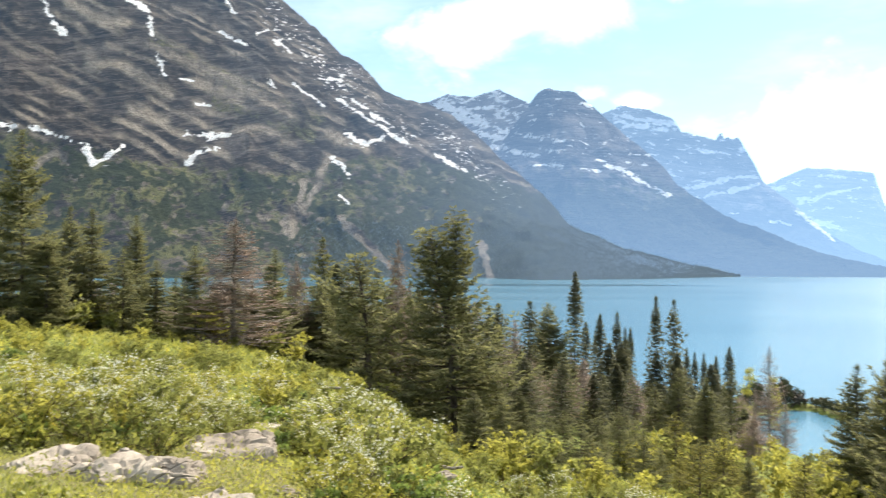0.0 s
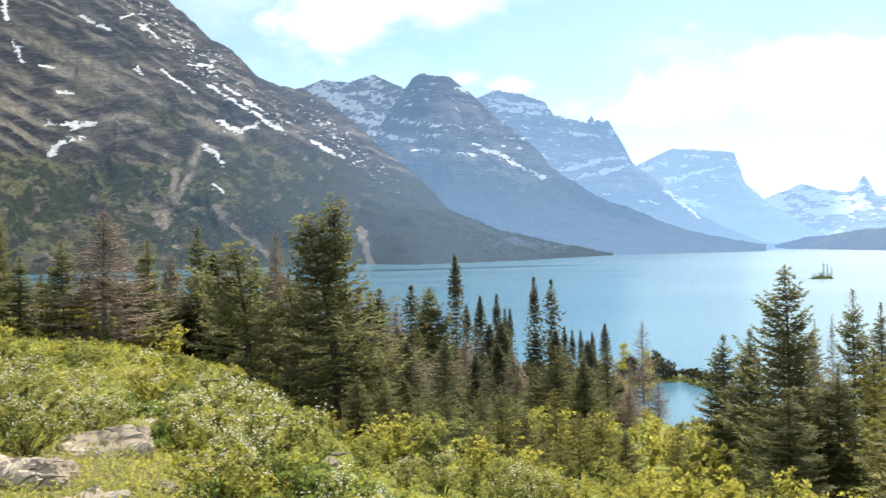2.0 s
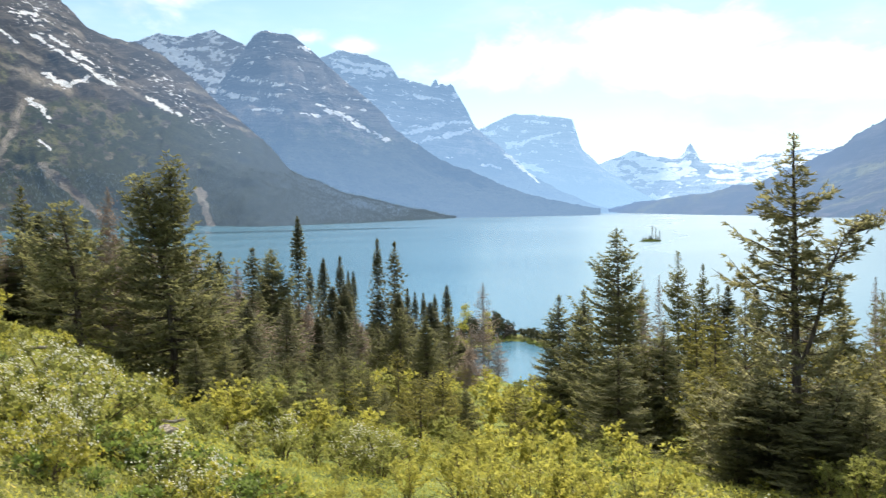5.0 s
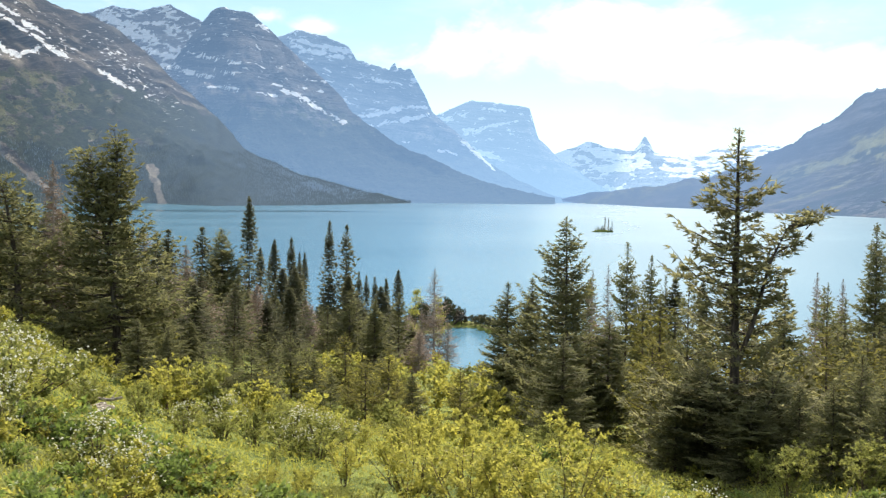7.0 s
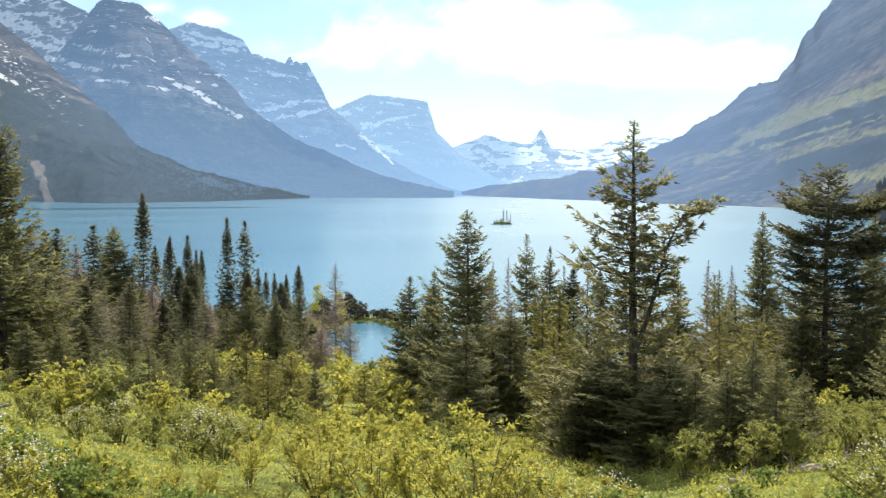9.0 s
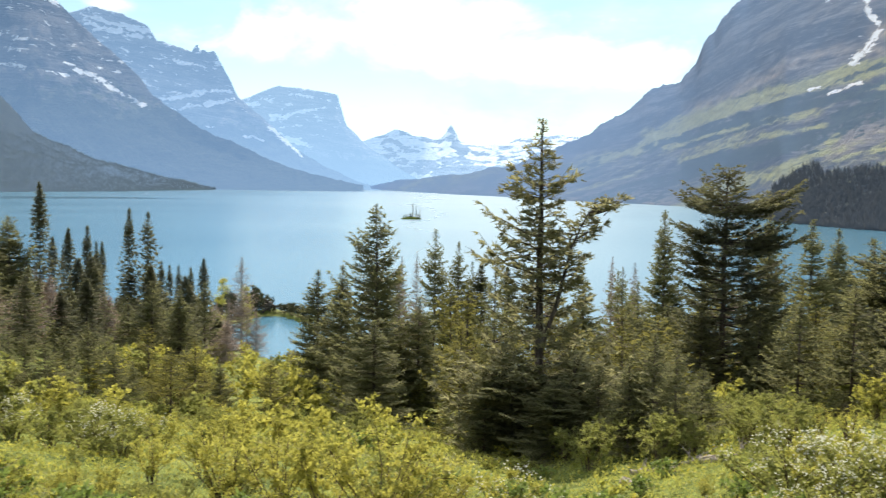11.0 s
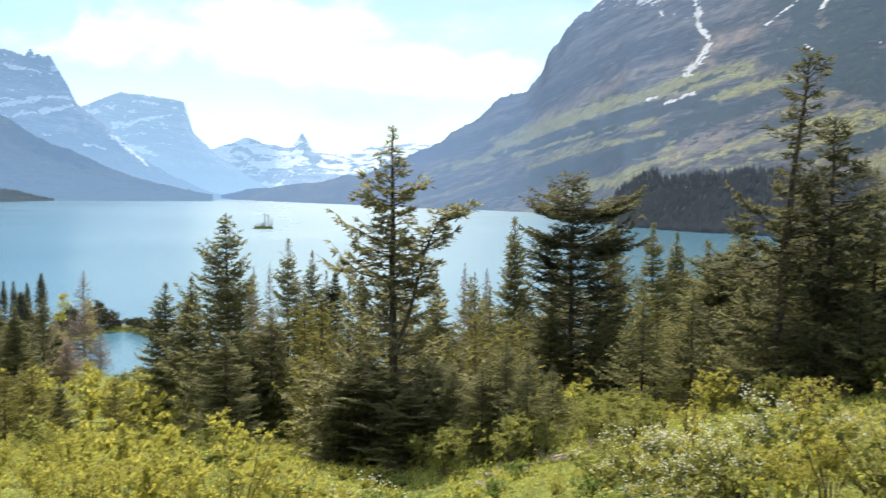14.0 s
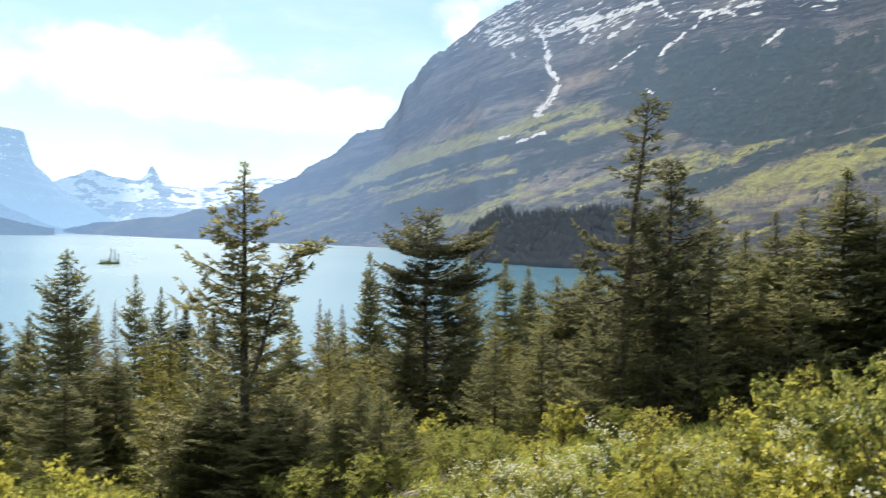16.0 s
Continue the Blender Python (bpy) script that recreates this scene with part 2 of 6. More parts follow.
WATER_DEEP, WATER_LIGHT = (0.040, 0.124, 0.192), (0.048, 0.139, 0.212)
SOIL, WATER = ground_material(), water_material()
BARK = bark_material("spruce_bark", (0.035, 0.028, 0.022), (0.13, 0.105, 0.085))
DEADWOOD = bark_material("grey_deadwood", (0.17, 0.145, 0.13), (0.42, 0.365, 0.33))
TWIGS = bark_material("shrub_stem", (0.05, 0.035, 0.022), (0.16, 0.115, 0.075))
NEEDLES = leafy("spruce_needles", (0.054, 0.062, 0.035), (0.208, 0.203, 0.106), 0.42, (0.35, 0.350, 0.14), 0.75, 0.08, clumps=2.2)
# young and fir needles, with sunlight and shade put into their tones
NEEDLES_LIGHT = leafy("sunlit_young_needles", (0.052, 0.058, 0.022), (0.220, 0.205, 0.072), 0.42, (0.40, 0.365, 0.09), 0.75, 0.08, clumps=2.0)
NEEDLES_DARK = leafy("shaded_fir_needles", (0.043, 0.050, 0.034), (0.152, 0.149, 0.092), 0.38, (0.265, 0.262, 0.12), 0.75, 0.08, clumps=2.0)
NEEDLES_DEAD = leafy("withered_needles", (0.17, 0.12, 0.09), (0.38, 0.29, 0.23), 0.25, (0.33, 0.24, 0.18), 0.8, 0.06)
LEAVES = leafy("shrub_leaves", (0.062, 0.084, 0.025), (0.300, 0.305, 0.105), 0.47, (0.44, 0.45, 0.11), 0.55, 0.18)
LEAVES_YOUNG = leafy("young_yellow_green_leaves", (0.108, 0.116, 0.028), (0.455, 0.425, 0.108), 0.50, (0.60, 0.57, 0.11), 0.55, 0.18)
LEAVES_BLUE = leafy("grey_green_leaves", (0.070, 0.105, 0.030), (0.235, 0.295, 0.085), 0.40, (0.30, 0.40, 0.08), 0.5, 0.3)
# dark leaves for the spit's bushes, their shade put into the colour
LEAVES_SHADED = leafy("shaded_shrub_leaves", (0.030, 0.034, 0.018), (0.085, 0.090, 0.045), 0.20, (0.10, 0.11, 0.04), 0.6, 0.2)
GRASS = leafy("meadow_herbs", (0.095, 0.120, 0.030), (0.360, 0.370, 0.085), 0.5, (0.48, 0.47, 0.09), rare=(0.55, 0.42, 0.03), rare_share=0.03)
# paler needles for the lone open tree, sunlight put into the colour
NEEDLES_OPEN = leafy("thin_sunlit_needles", (0.076, 0.082, 0.050), (0.260, 0.250, 0.146), 0.50, (0.45, 0.43, 0.20), 0.7, 0.1, clumps=2.2)
BLOSSOM = leafy("white_blossom", (0.62, 0.62, 0.52), (0.80, 0.80, 0.72), 0.30, (0.7, 0.7, 0.55), 0.8, 0.05)
ROCK = rock_material("pale_limestone", (0.19, 0.16, 0.13), (0.39, 0.345, 0.29), (0.13, 0.12, 0.085))


# ---- building hand ----
def mesh_of(name, verts, faces, mat, smooth=False):
    me = bpy.data.meshes.new(name)
    verts, faces = np.asarray(verts, np.float32), np.asarray(faces, np.int32)
    k = faces.shape[1]
    me.vertices.add(len(verts))
    me.vertices.foreach_set("co", verts.ravel())
    me.loops.add(faces.size)
    me.loops.foreach_set("vertex_index", faces.ravel())
    me.polygons.add(len(faces))
    me.polygons.foreach_set("loop_start", np.arange(0, faces.size, k, dtype=np.int32))
    if smooth:
        me.polygons.foreach_set("use_smooth", np.ones(len(faces), bool))
    me.update(calc_edges=True)
    me.materials.append(mat)
    return me


def part(name, mesh, parent, label=""):
    ob = new(name, mesh)
    ob.parent = parent
    return tagged(ob, label) if label else ob


def unit(v):
    return v / np.maximum(np.linalg.norm(v, axis=-1, keepdims=True), 1e-9)


def hashed(ix, iy, seed):
    h = (ix.astype(np.int64) * 374761393 + iy.astype(np.int64) * 668265263 + seed * 1442695041) & 0xFFFFFFFF
    h = ((h ^ (h >> 13)) * 1274126177) & 0xFFFFFFFF
    return ((h ^ (h >> 16)) & 0xFFFF) / 65535.0


def value_noise(x, y, seed=0):
    x, y = np.broadcast_arrays(np.asarray(x, float), np.asarray(y, float))
    ix, iy = np.floor(x), np.floor(y)
    fx, fy = x - ix, y - iy
    fx, fy = fx * fx * (3 - 2 * fx), fy * fy * (3 - 2 * fy)
    a, b = hashed(ix, iy, seed), hashed(ix + 1, iy, seed)
    c, d = hashed(ix, iy + 1, seed), hashed(ix + 1, iy + 1, seed)
    return (a + (b - a) * fx) * (1 - fy) + (c + (d - c) * fx) * fy


def fractal(x, y, seed=0, octaves=5, gain=0.5):
    total, amp, norm = 0.0, 1.0, 0.0
    for k in range(octaves):
        total = total + amp * (value_noise(np.asarray(x) * 2 ** k, np.asarray(y) * 2 ** k, seed + 17 * k) - 0.5)
        norm, amp = norm + amp, amp * gain
    return total / norm * 2


def ridged(x, y, seed=0, octaves=5, gain=0.55):
    total, amp, norm = 0.0, 1.0, 0.0
    for k in range(octaves):
        v = value_noise(np.asarray(x) * 2 ** k, np.asarray(y) * 2 ** k, seed + 31 * k)
        total, norm, amp = total + amp * (1 - np.abs(2 * v - 1)), norm + amp, amp * gain
    return total / norm


# ---- ground, lake ----
FALL_AZ = [-180, -60, -30, -24, -12, -5, 0, 10, 20, 27, 37, 47, 58, 70, 85, 130, 180]
FALL = [-0.06, -0.04, 0.018, 0.026, 0.050, 0.090, 0.140, 0.19, 0.215, 0.218, 0.235, 0.19, 0.155, 0.115, 0.07, -0.04, -0.06]
SHORE_AZ = [-60, -30, -12, -5, 0, 10, 21, 30, 40, 50, 60, 75, 110]
SHORE = [1500, 900, 520, 380, 300, 215, 168, 155, 155, 170, 230, 420, 900]
FAR_AZ = [-60, -30, -10, 2.2, 5.8, 12, 17.3, 17.8, 25.4, 25.8, 31.3, 38, 44.7, 50.3, 54, 60, 75, 110]
FAR = [2300, 2300, 2550, 2600, 2200, 2500, 3250, 4500, 4600, 4500, 2850, 1990, 1650, 980, 860, 780, 600, 900]


def bearing_of(x, y):
    return np.degrees(np.arctan2(x, y))


def ground_z(x, y):
    x, y = np.asarray(x, float), np.asarray(y, float)
    az, r = bearing_of(x, y), np.hypot(x, y)
    fall, shore, far = np.interp(az, FALL_AZ, FALL), np.interp(az, SHORE_AZ, SHORE), np.interp(az, FAR_AZ, FAR)
    near = 30.0 - fall * r
    knee = np.minimum(45.0, shore * 0.4)
    z_knee = 30.0 - fall * knee
    beyond = z_knee * (1 - (r - knee) / (shore - knee))
    lake = np.where(r < knee, near, beyond)
    lake = np.where(r > shore, np.maximum(-6.0, -(r - shore) * 0.12), lake)
    lake = np.where(r > far, np.minimum(-0.5, -6 + (r - far) * 0.6), lake)
    spit = 1.5 * np.exp(-((r - 225 - 6 * np.sin(az * 1.3)) / 6.5) ** 2) * np.clip((23.6 - az) * 2, 0, 1) * np.clip((az - 12) * 0.5, 0, 1)
    lake = np.where(spit > 0.2, np.maximum(lake, -0.6 + spit), lake)
    open_side = (az > -60) & (az < 110)
    z = np.where(open_side, lake, 30.0 - fall * np.minimum(r, 700))
    bump = fractal(x / 9.0, y / 9.0, 3, 4) * 0.45 * np.clip((r - 2) / 12, 0, 1) * np.clip((shore - r) / 40, 0, 1)
    return z + np.where(r < 600, bump, 0)


def at(az, r, lift=0.0):
    x, y = r * math.sin(radians(az)), r * math.cos(radians(az))
    return Vector((x, y, float(ground_z(x, y)) + lift))


def fan(azimuths, radii, z_of):
    a, r = np.meshgrid(np.radians(azimuths), radii, indexing="ij")
    x, y = r * np.sin(a), r * np.cos(a)
    z = z_of(x, y)
    return np.stack([x, y, z], -1)


def grid_faces(na, nr, closed=False):
    i, j = np.meshgrid(np.arange(na if closed else na - 1), np.arange(nr - 1), indexing="ij")
    a, b = i * nr + j, ((i + 1) % na) * nr + j
    return np.stack([a, a + 1, b + 1, b], -1).reshape(-1, 4)


def build_ground():
    az = np.concatenate([np.arange(-34, 82, 0.5), np.arange(82, 326, 4.0)])
    radii = np.concatenate([[0.0], np.geomspace(1.0, 180, 90), np.geomspace(184, 400, 40), np.geomspace(420, 4950, 60)])
    v = fan(((az + 180) % 360) - 180, radii, ground_z)
    ob = new("ground", mesh_of("ground", v.reshape(-1, 3), grid_faces(len(az), len(radii), True), SOIL, True))
    tagged(ob, "green hillside soil sloping down to the lake shore", "ground", kind="structure")


def build_lake():
    az, radii = np.arange(-180, 180, 4.0), np.geomspace(60, 4930, 40)
    v = fan(az, radii, lambda x, y: x * 0)
    ob = new("lake_water", mesh_of("lake_water", v.reshape(-1, 3), grid_faces(len(az), len(radii), True), WATER, True))
    tagged(ob, "calm turquoise mountain lake with faint wind lanes", "lake", kind="structure")


# ---- mountains ----
def streak(az, el, path, wide):
    """How near each place of a face lies to a gully that is given by bearings and heights."""
    best, along = np.full(az.shape, 9.0), np.zeros(az.shape)
    az = az + 0.20 * fractal(az * 1.9, el * 2.6, 501, 4)
    el = el + 0.14 * fractal(az * 1.9, el * 2.6, 502, 4)
    for k, ((a0, e0), (a1, e1)) in enumerate(zip(path, path[1:])):
        d2 = (a1 - a0) ** 2 + (e1 - e0) ** 2
        u = np.clip(((az - a0) * (a1 - a0) + (el - e0) * (e1 - e0)) / d2, 0, 1)
        d = np.hypot(az - a0 - u * (a1 - a0), el - e0 - u * (e1 - e0))
        along = np.where(d < best, k + u, along)
        best = np.minimum(best, d)
    local = wide * (0.40 + 0.9 * value_noise(along * 2.6 + path[0][0] * 7.3, along * 0, 507))
    broken = fractal(az * 4.2, el * 9.0, 503, 5, 0.72)
    core = np.clip(0.92 - best / local * 0.62 + 0.70 * broken, 0, 1) * (best < wide * 1.6)
    return np.maximum(core, 0.36 * np.exp(-(best / (wide * 2.6)) ** 2))


def strip(az, el, path, wide):
    """A soft uneven band along a line of bearings and heights."""
    u, v = az + 0.30 * fractal(az * 1.3, el * 2.4, 511, 4), el + 0.20 * fractal(az * 1.3, el * 2.4, 512, 4)
    best = np.full(az.shape, 9.0)
    for (a0, e0), (a1, e1) in zip(path, path[1:]):
        k = np.clip(((u - a0) * (a1 - a0) + (v - e0) * (e1 - e0)) / ((a1 - a0) ** 2 + (e1 - e0) ** 2), 0, 1)
        best = np.minimum(best, np.hypot(u - a0 - k * (a1 - a0), v - e0 - k * (e1 - e0)))
    return np.exp(-(best / wide) ** 2)


def build_mountain(label, mat, crest, crest_far, foot_far, seed, step=0.12, rows=90, rib=420.0, slant=0.0, relief=90.0, rough=0.16, band=70.0, steps=0.35,
                   woods_to=0.4, turf_to=0.5, snow_from=0.6, snow_share=0.3, drifts=(), shape=1.2, lean=0.0, bare=(), cover=None, thaw=(), specks=None, painted_haze=(0.78, 0.42)):
    """A massif between its foot and its crest: crest is (bearing, height of the skyline)."""
    ca, ce = [c[0] for c in crest], [c[1] for c in crest]
    az = np.arange(ca[0], ca[-1] + step * 0.5, step)
    az = az[((az > -28) & (az < 76)) | (np.arange(len(az)) % 6 == 0)]
    top = np.interp(az, ca, ce) + rough * (fractal(az * 1.1, az * 0 + seed, seed, 6, 0.6) + 0.35 * fractal(az * 5.0, az * 0 + seed, seed + 3, 4, 0.6)) * np.clip((np.interp(az, ca, ce) + 0.6) / 2, 0.1, 1)
    rc = np.interp(az, *crest_far) if not np.isscalar(crest_far) else np.full(az.shape, float(crest_far))
    rf = np.interp(az, *foot_far) if not np.isscalar(foot_far) else np.full(az.shape, float(foot_far))
    rc = np.maximum(rc, rf + 60)
    zc = EYE_Z + rc * np.tan(np.radians(top))
    s = np.concatenate([np.linspace(0, 1, rows), 1 + np.array([0.04, 0.12, 0.25, 0.45])])
    A, S = np.meshgrid(az, s, indexing="ij")
    front = np.minimum(S, 1)
    P = front ** shape
    zf = -4.0
    # the lower slopes follow the crest's line only broadly
    spread = np.exp(-0.5 * (np.arange(-40, 41) * step / 1.6) ** 2)
    broad = np.convolve(np.pad(zc, 40, mode="edge"), spread / spread.sum(), "valid")
    Z = zf + (broad[:, None] + (zc - broad)[:, None] * front ** 6 - zf) * P
    span = (rc - rf)[:, None]
    R = rf[:, None] + span * S
    across, down = np.radians(A) * 3000.0, S * span
    warp = fractal(across / 500, down / 500, seed + 9, 3)
    gully = ridged(across / (rib * 1.0) + 0.5 * warp - down * slant / rib, down / (rib * 3.0) + seed + 0.4 * warp, seed + 2, 6, 0.6)
    crag = ridged(across / 110 + warp, down / 260 + seed, seed + 77, 4, 0.6)
    big = fractal(across / 900, down / 1200 + seed, seed + 21, 4)
    fade = np.clip(front * 6, 0, 1) * np.clip((1 - front) * 5, 0, 1)
    Z = Z + (gully - 0.62) * relief * 1.1 * fade * np.clip(zc[:, None] / 500, 0.15, 1.2)
    Z = Z + (crag - 0.6) * relief * 0.38 * fade * np.clip(front * 2.2 - 0.3, 0.1, 1)
    R = R - big * relief * 1.3 * fade
    strata = Z / band + lean * A + 1.3 * fractal(Z / 170 + 0.3 * A * lean, A * 0.07, seed + 8, 3) + 0.45 * fractal(A * 0.5, Z / 300, seed + 5, 4)
    grip = steps * np.clip(0.55 + 0.9 * fractal(A * 0.45, Z / 260, seed + 12, 3), 0.1, 1.2)
    saw = strata % 1.0
    tread = np.where(saw < 0.6, saw / 0.6 * 0.2, 0.2 + (saw - 0.6) / 0.4 * 0.8) - saw
    ledge = np.clip((0.55 - saw) * 6, 0, 1) * np.clip(saw * 12, 0, 1) * np.clip(0.4 + 1.6 * fractal(A * 0.9, strata * 0.7, seed + 6, 4), 0, 1)
    Z = Z + tread * band * grip * fade * np.clip(front * 3 - 0.5, 0, 1)
    Z = np.where(S > 1, Z - (S - 1) * (zc[:, None] - zf) * 0.9, Z)
    a = np.radians(A)
    v = np.stack([R * np.sin(a), R * np.cos(a), Z], -1)
    me = mesh_of("mountain", v.reshape(-1, 3), grid_faces(len(az), len(s)), mat, True)
    el = np.degrees(np.arctan2(Z - EYE_Z, R))
    rel = np.clip((Z - zf) / np.max(zc - zf), 0, 1)
    patch = fractal(A * 2.0, el * 2.2, seed + 40, 6, 0.62)
    woods = np.clip(0.5 + (woods_to - rel) * 3.2 + patch * 0.7, 0, 1)
    turf = np.clip(0.5 + (turf_to - rel) * 3.2 + fractal(A * 2.3, el * 2.6, seed + 44, 6, 0.65) * 0.6, 0, 1)
    band = fractal(A * 1.4 - el * 0.5, el * 5.0 + A * 0.9, seed + 60, 5, 0.62)
    snow = np.clip(0.5 + (rel - snow_from) * 1.2, 0, 1) * np.clip(0.5 + (band - 0.55 + snow_share) * 2.0, 0, 1)
    snow = snow * (0.55 + 0.6 * ledge)
    snow = np.where(snow > 0.42, snow, snow * 0.5) * np.clip((rel - snow_from + 0.12) * 8, 0, 1)
    if cover:
        woods, turf, ledge = cover(A, el, rel, ledge)
    for path, wide in drifts:
        snow = np.maximum(snow, streak(A, el, path, wide * 0.85))
    if specks is not None:
        snow = np.maximum(snow, specks(A, el))
    for path, wide in thaw:
        snow = np.minimum(snow, 1 - np.clip(streak(A, el, path, wide) * 1.3, 0, 1))
    for path, wide in bare:
        hole = strip(A, el, path, wide * 0.8)
        woods, turf, ledge = np.minimum(woods, 1 - hole), np.minimum(turf, 1 - hole), np.maximum(ledge, np.clip(hole * 1.6, 0, 1.3))
    # painted haze: far peaks, more low down; near massifs, more with distance and towards the sun
    deep = None if len(painted_haze) == 3 else np.clip(painted_haze[0] + painted_haze[1] * (1 - np.clip(el, 0, 9) / 9.0), 0, 1.6)
    for key, value in (("woods", woods), ("turf", turf), ("snow", snow), ("ledge", ledge), ("painted_haze", deep if deep is not None else np.clip(painted_haze[0] + painted_haze[1] * (R / 1000 - 1) + painted_haze[2] * np.exp(-((A - SUN_AZ) / 22.0) ** 2), 0.08, 0.80))):
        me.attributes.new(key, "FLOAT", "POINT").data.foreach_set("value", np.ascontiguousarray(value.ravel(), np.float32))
    tagged(new("mountain", me), label, "mountain")
    return v, A, el, rel, woods


LEFT_FOOT = ([-60, -30, -10, 2.2, 5.8, 12, 17.3], [2250, 2250, 2500, 2560, 2160, 2460, 3230])
LEFT = [(-60, 15), (-45, 19), (-30, 22), (-20, 20.5), (-14, 18), (-9.67, 15.48), (-7.66, 13.97), (-6.3, 12.56), (-4.95, 11.94), (-3.58, 10.48),
        (-2.22, 9.9), (-1.02, 9.68), (0.52, 9.02), (1.88, 8.01), (3.25, 6.67), (4.61, 5.48), (5.96, 4.3), (7.65, 2.43), (10.63, 1.08),
        (13.88, 0.26), (17.35, -0.52)]
SUMMIT = [(-1, 5.0), (2.91, 6.84), (3.93, 8.01), (5.11, 9.66), (5.7, 10.35), (6.12, 10.6), (7.97, 10.27), (9.31, 9.09), (11.29, 7.4), (13.24, 5.71), (13.89, 4.75),
          (16.42, 3.04), (20.1, 1.39), (23.04, 0.4), (26, -0.2)]
SNOWPEAK = [(-5, 8), (-1.19, 9.78), (0.34, 10.35), (1.88, 10.12), (3.41, 10.57), (4.94, 9.83), (8, 8)]
STEPPED = [(7, 8.4), (9.75, 9.12), (10.6, 9.45), (11.93, 9.28), (13.6, 8.71), (14.09, 7.88), (15.43, 7.5), (16.0, 7.35), (16.2, 7.75), (16.35, 7.85), (16.5, 7.4),
           (16.66, 7.6), (16.8, 7.35), (17.29, 7.33), (18.11, 5.88), (18.59, 4.87), (20.59, 3.14), (22.59, 1.51), (25.57, 0.1), (27, -0.3)]
MESA = [(16, 3.6), (18.93, 4.76), (20.97, 5.55), (22.98, 5.42), (24.42, 5.21), (24.95, 3.36), (26.26, 2.16), (28.86, 0.43), (30, -0.2)]
HORN = [(24, 2.0), (25.86, 2.48), (27.0, 2.8), (27.88, 3.19), (28.89, 2.87), (30.3, 2.7), (30.75, 2.9), (31.1, 3.5), (31.22, 3.6), (31.4, 3.3), (31.78, 2.58), (32.97, 2.33), (34.65, 2.62),
        (35.49, 2.8), (37.99, 3.0), (39.32, 3.01), (42, 2.6)]
RIGHT = [(25.5, -0.42), (27.92, 0.16), (31.3, 0.55), (34.68, 1.11), (38.0, 2.5), (41.26, 4.18), (42.84, 5.64), (43.54, 5.8), (44.43, 6.12), (45.35, 6.9),
         (45.93, 8.47), (46.52, 9.24), (47.71, 10.43), (48.62, 11.15), (51.3, 12.94), (54, 14.6), (58, 16.5), (66, 19), (78, 20), (95, 18), (110, 14)]

LEFT_DRIFTS_HIGH = [
    ([(-22.99, 14.61), (-22.39, 13.32), (-21.89, 12.83)], 0.22),
    ([(-18.6, 15.03), (-17.35, 14.43), (-17.09, 13.09)], 0.23),
    ([(-16.77, 11.99), (-16.45, 10.93)], 0.17),
    ([(-15.56, 10.73), (-14.8, 10.7)], 0.12),
    ([(-12.96, 15.45), (-12.37, 14.55)], 0.16),
    ([(-13.43, 13.45), (-11.9, 12.9)], 0.14),
    ([(-11.15, 13.44), (-10.59, 13.79)], 0.17),
    ([(-10.06, 13.24), (-9.06, 12.44)], 0.20),
    ([(-14.69, 9.39), (-13.82, 9.37)], 0.10),
    ([(-10.31, 10.87), (-10.07, 10.42)], 0.12),
    ([(-9.04, 10.75), (-7.23, 9.55)], 0.12),
    ([(-7.54, 11.06), (-6.19, 10.99)], 0.10),
]
LEFT_DRIFTS_LOW = [
    ([(-25.19, 7.58), (-24.35, 7.57)], 0.20),
    ([(-23.49, 7.59), (-20.7, 6.78)], 0.11),
    ([(-20.7, 6.71), (-20.24, 5.66), (-18.68, 6.74)], 0.22),
    ([(-15.31, 7.52), (-12.84, 7.61)], 0.20),
    ([(-15.05, 5.97), (-14.67, 6.5), (-13.61, 6.77)], 0.22),
    ([(-6.29, 9.84), (-4.42, 8.74), (-2.34, 7.4)], 0.21),
    ([(-5.44, 9.86), (-3.23, 8.43)], 0.16),
    ([(-5.94, 7.92), (-4.65, 7.27), (-3.77, 7.72)], 0.24),
    ([(-6.61, 6.44), (-5.69, 5.58)], 0.18),
    ([(-6.19, 4.32), (-5.75, 3.82)], 0.13),
    ([(-0.5, 6.73), (1.41, 5.73)], 0.13),
    ([(0.01, 6.4), (0.94, 5.83)], 0.12),
]
SUMMIT_DRIFTS = [
    ([(3.18, 7.11), (5.69, 6.62)], 0.15),
    ([(5.45, 6.12), (7.17, 6.0)], 0.17),
    ([(4.78, 7.8), (7.37, 7.4)], 0.14),
    ([(9.38, 6.31), (11.29, 5.35), (13.4, 4.19)], 0.17),
    ([(9.81, 5.9), (12.27, 4.74)], 0.11),
    ([(7.97, 9.65), (8.71, 9.5)], 0.11),
    ([(10.96, 6.25), (11.95, 6.0)], 0.09),
    ([(5.79, 7.09), (7.31, 6.74)], 0.09),
    ([(8.31, 5.79), (9.31, 5.64)], 0.09),
]
SNOWPEAK_DRIFTS = [
    ([(-0.17, 9.68), (2.56, 8.68)], 0.28),
    ([(0.52, 9.02), (3.93, 7.97)], 0.28),
    ([(2.23, 7.91), (3.76, 7.64)], 0.28),
    ([(1.88, 9.52), (3.92, 9.18)], 0.16),
    ([(2.91, 7.11), (3.42, 7.84)], 0.24),
]
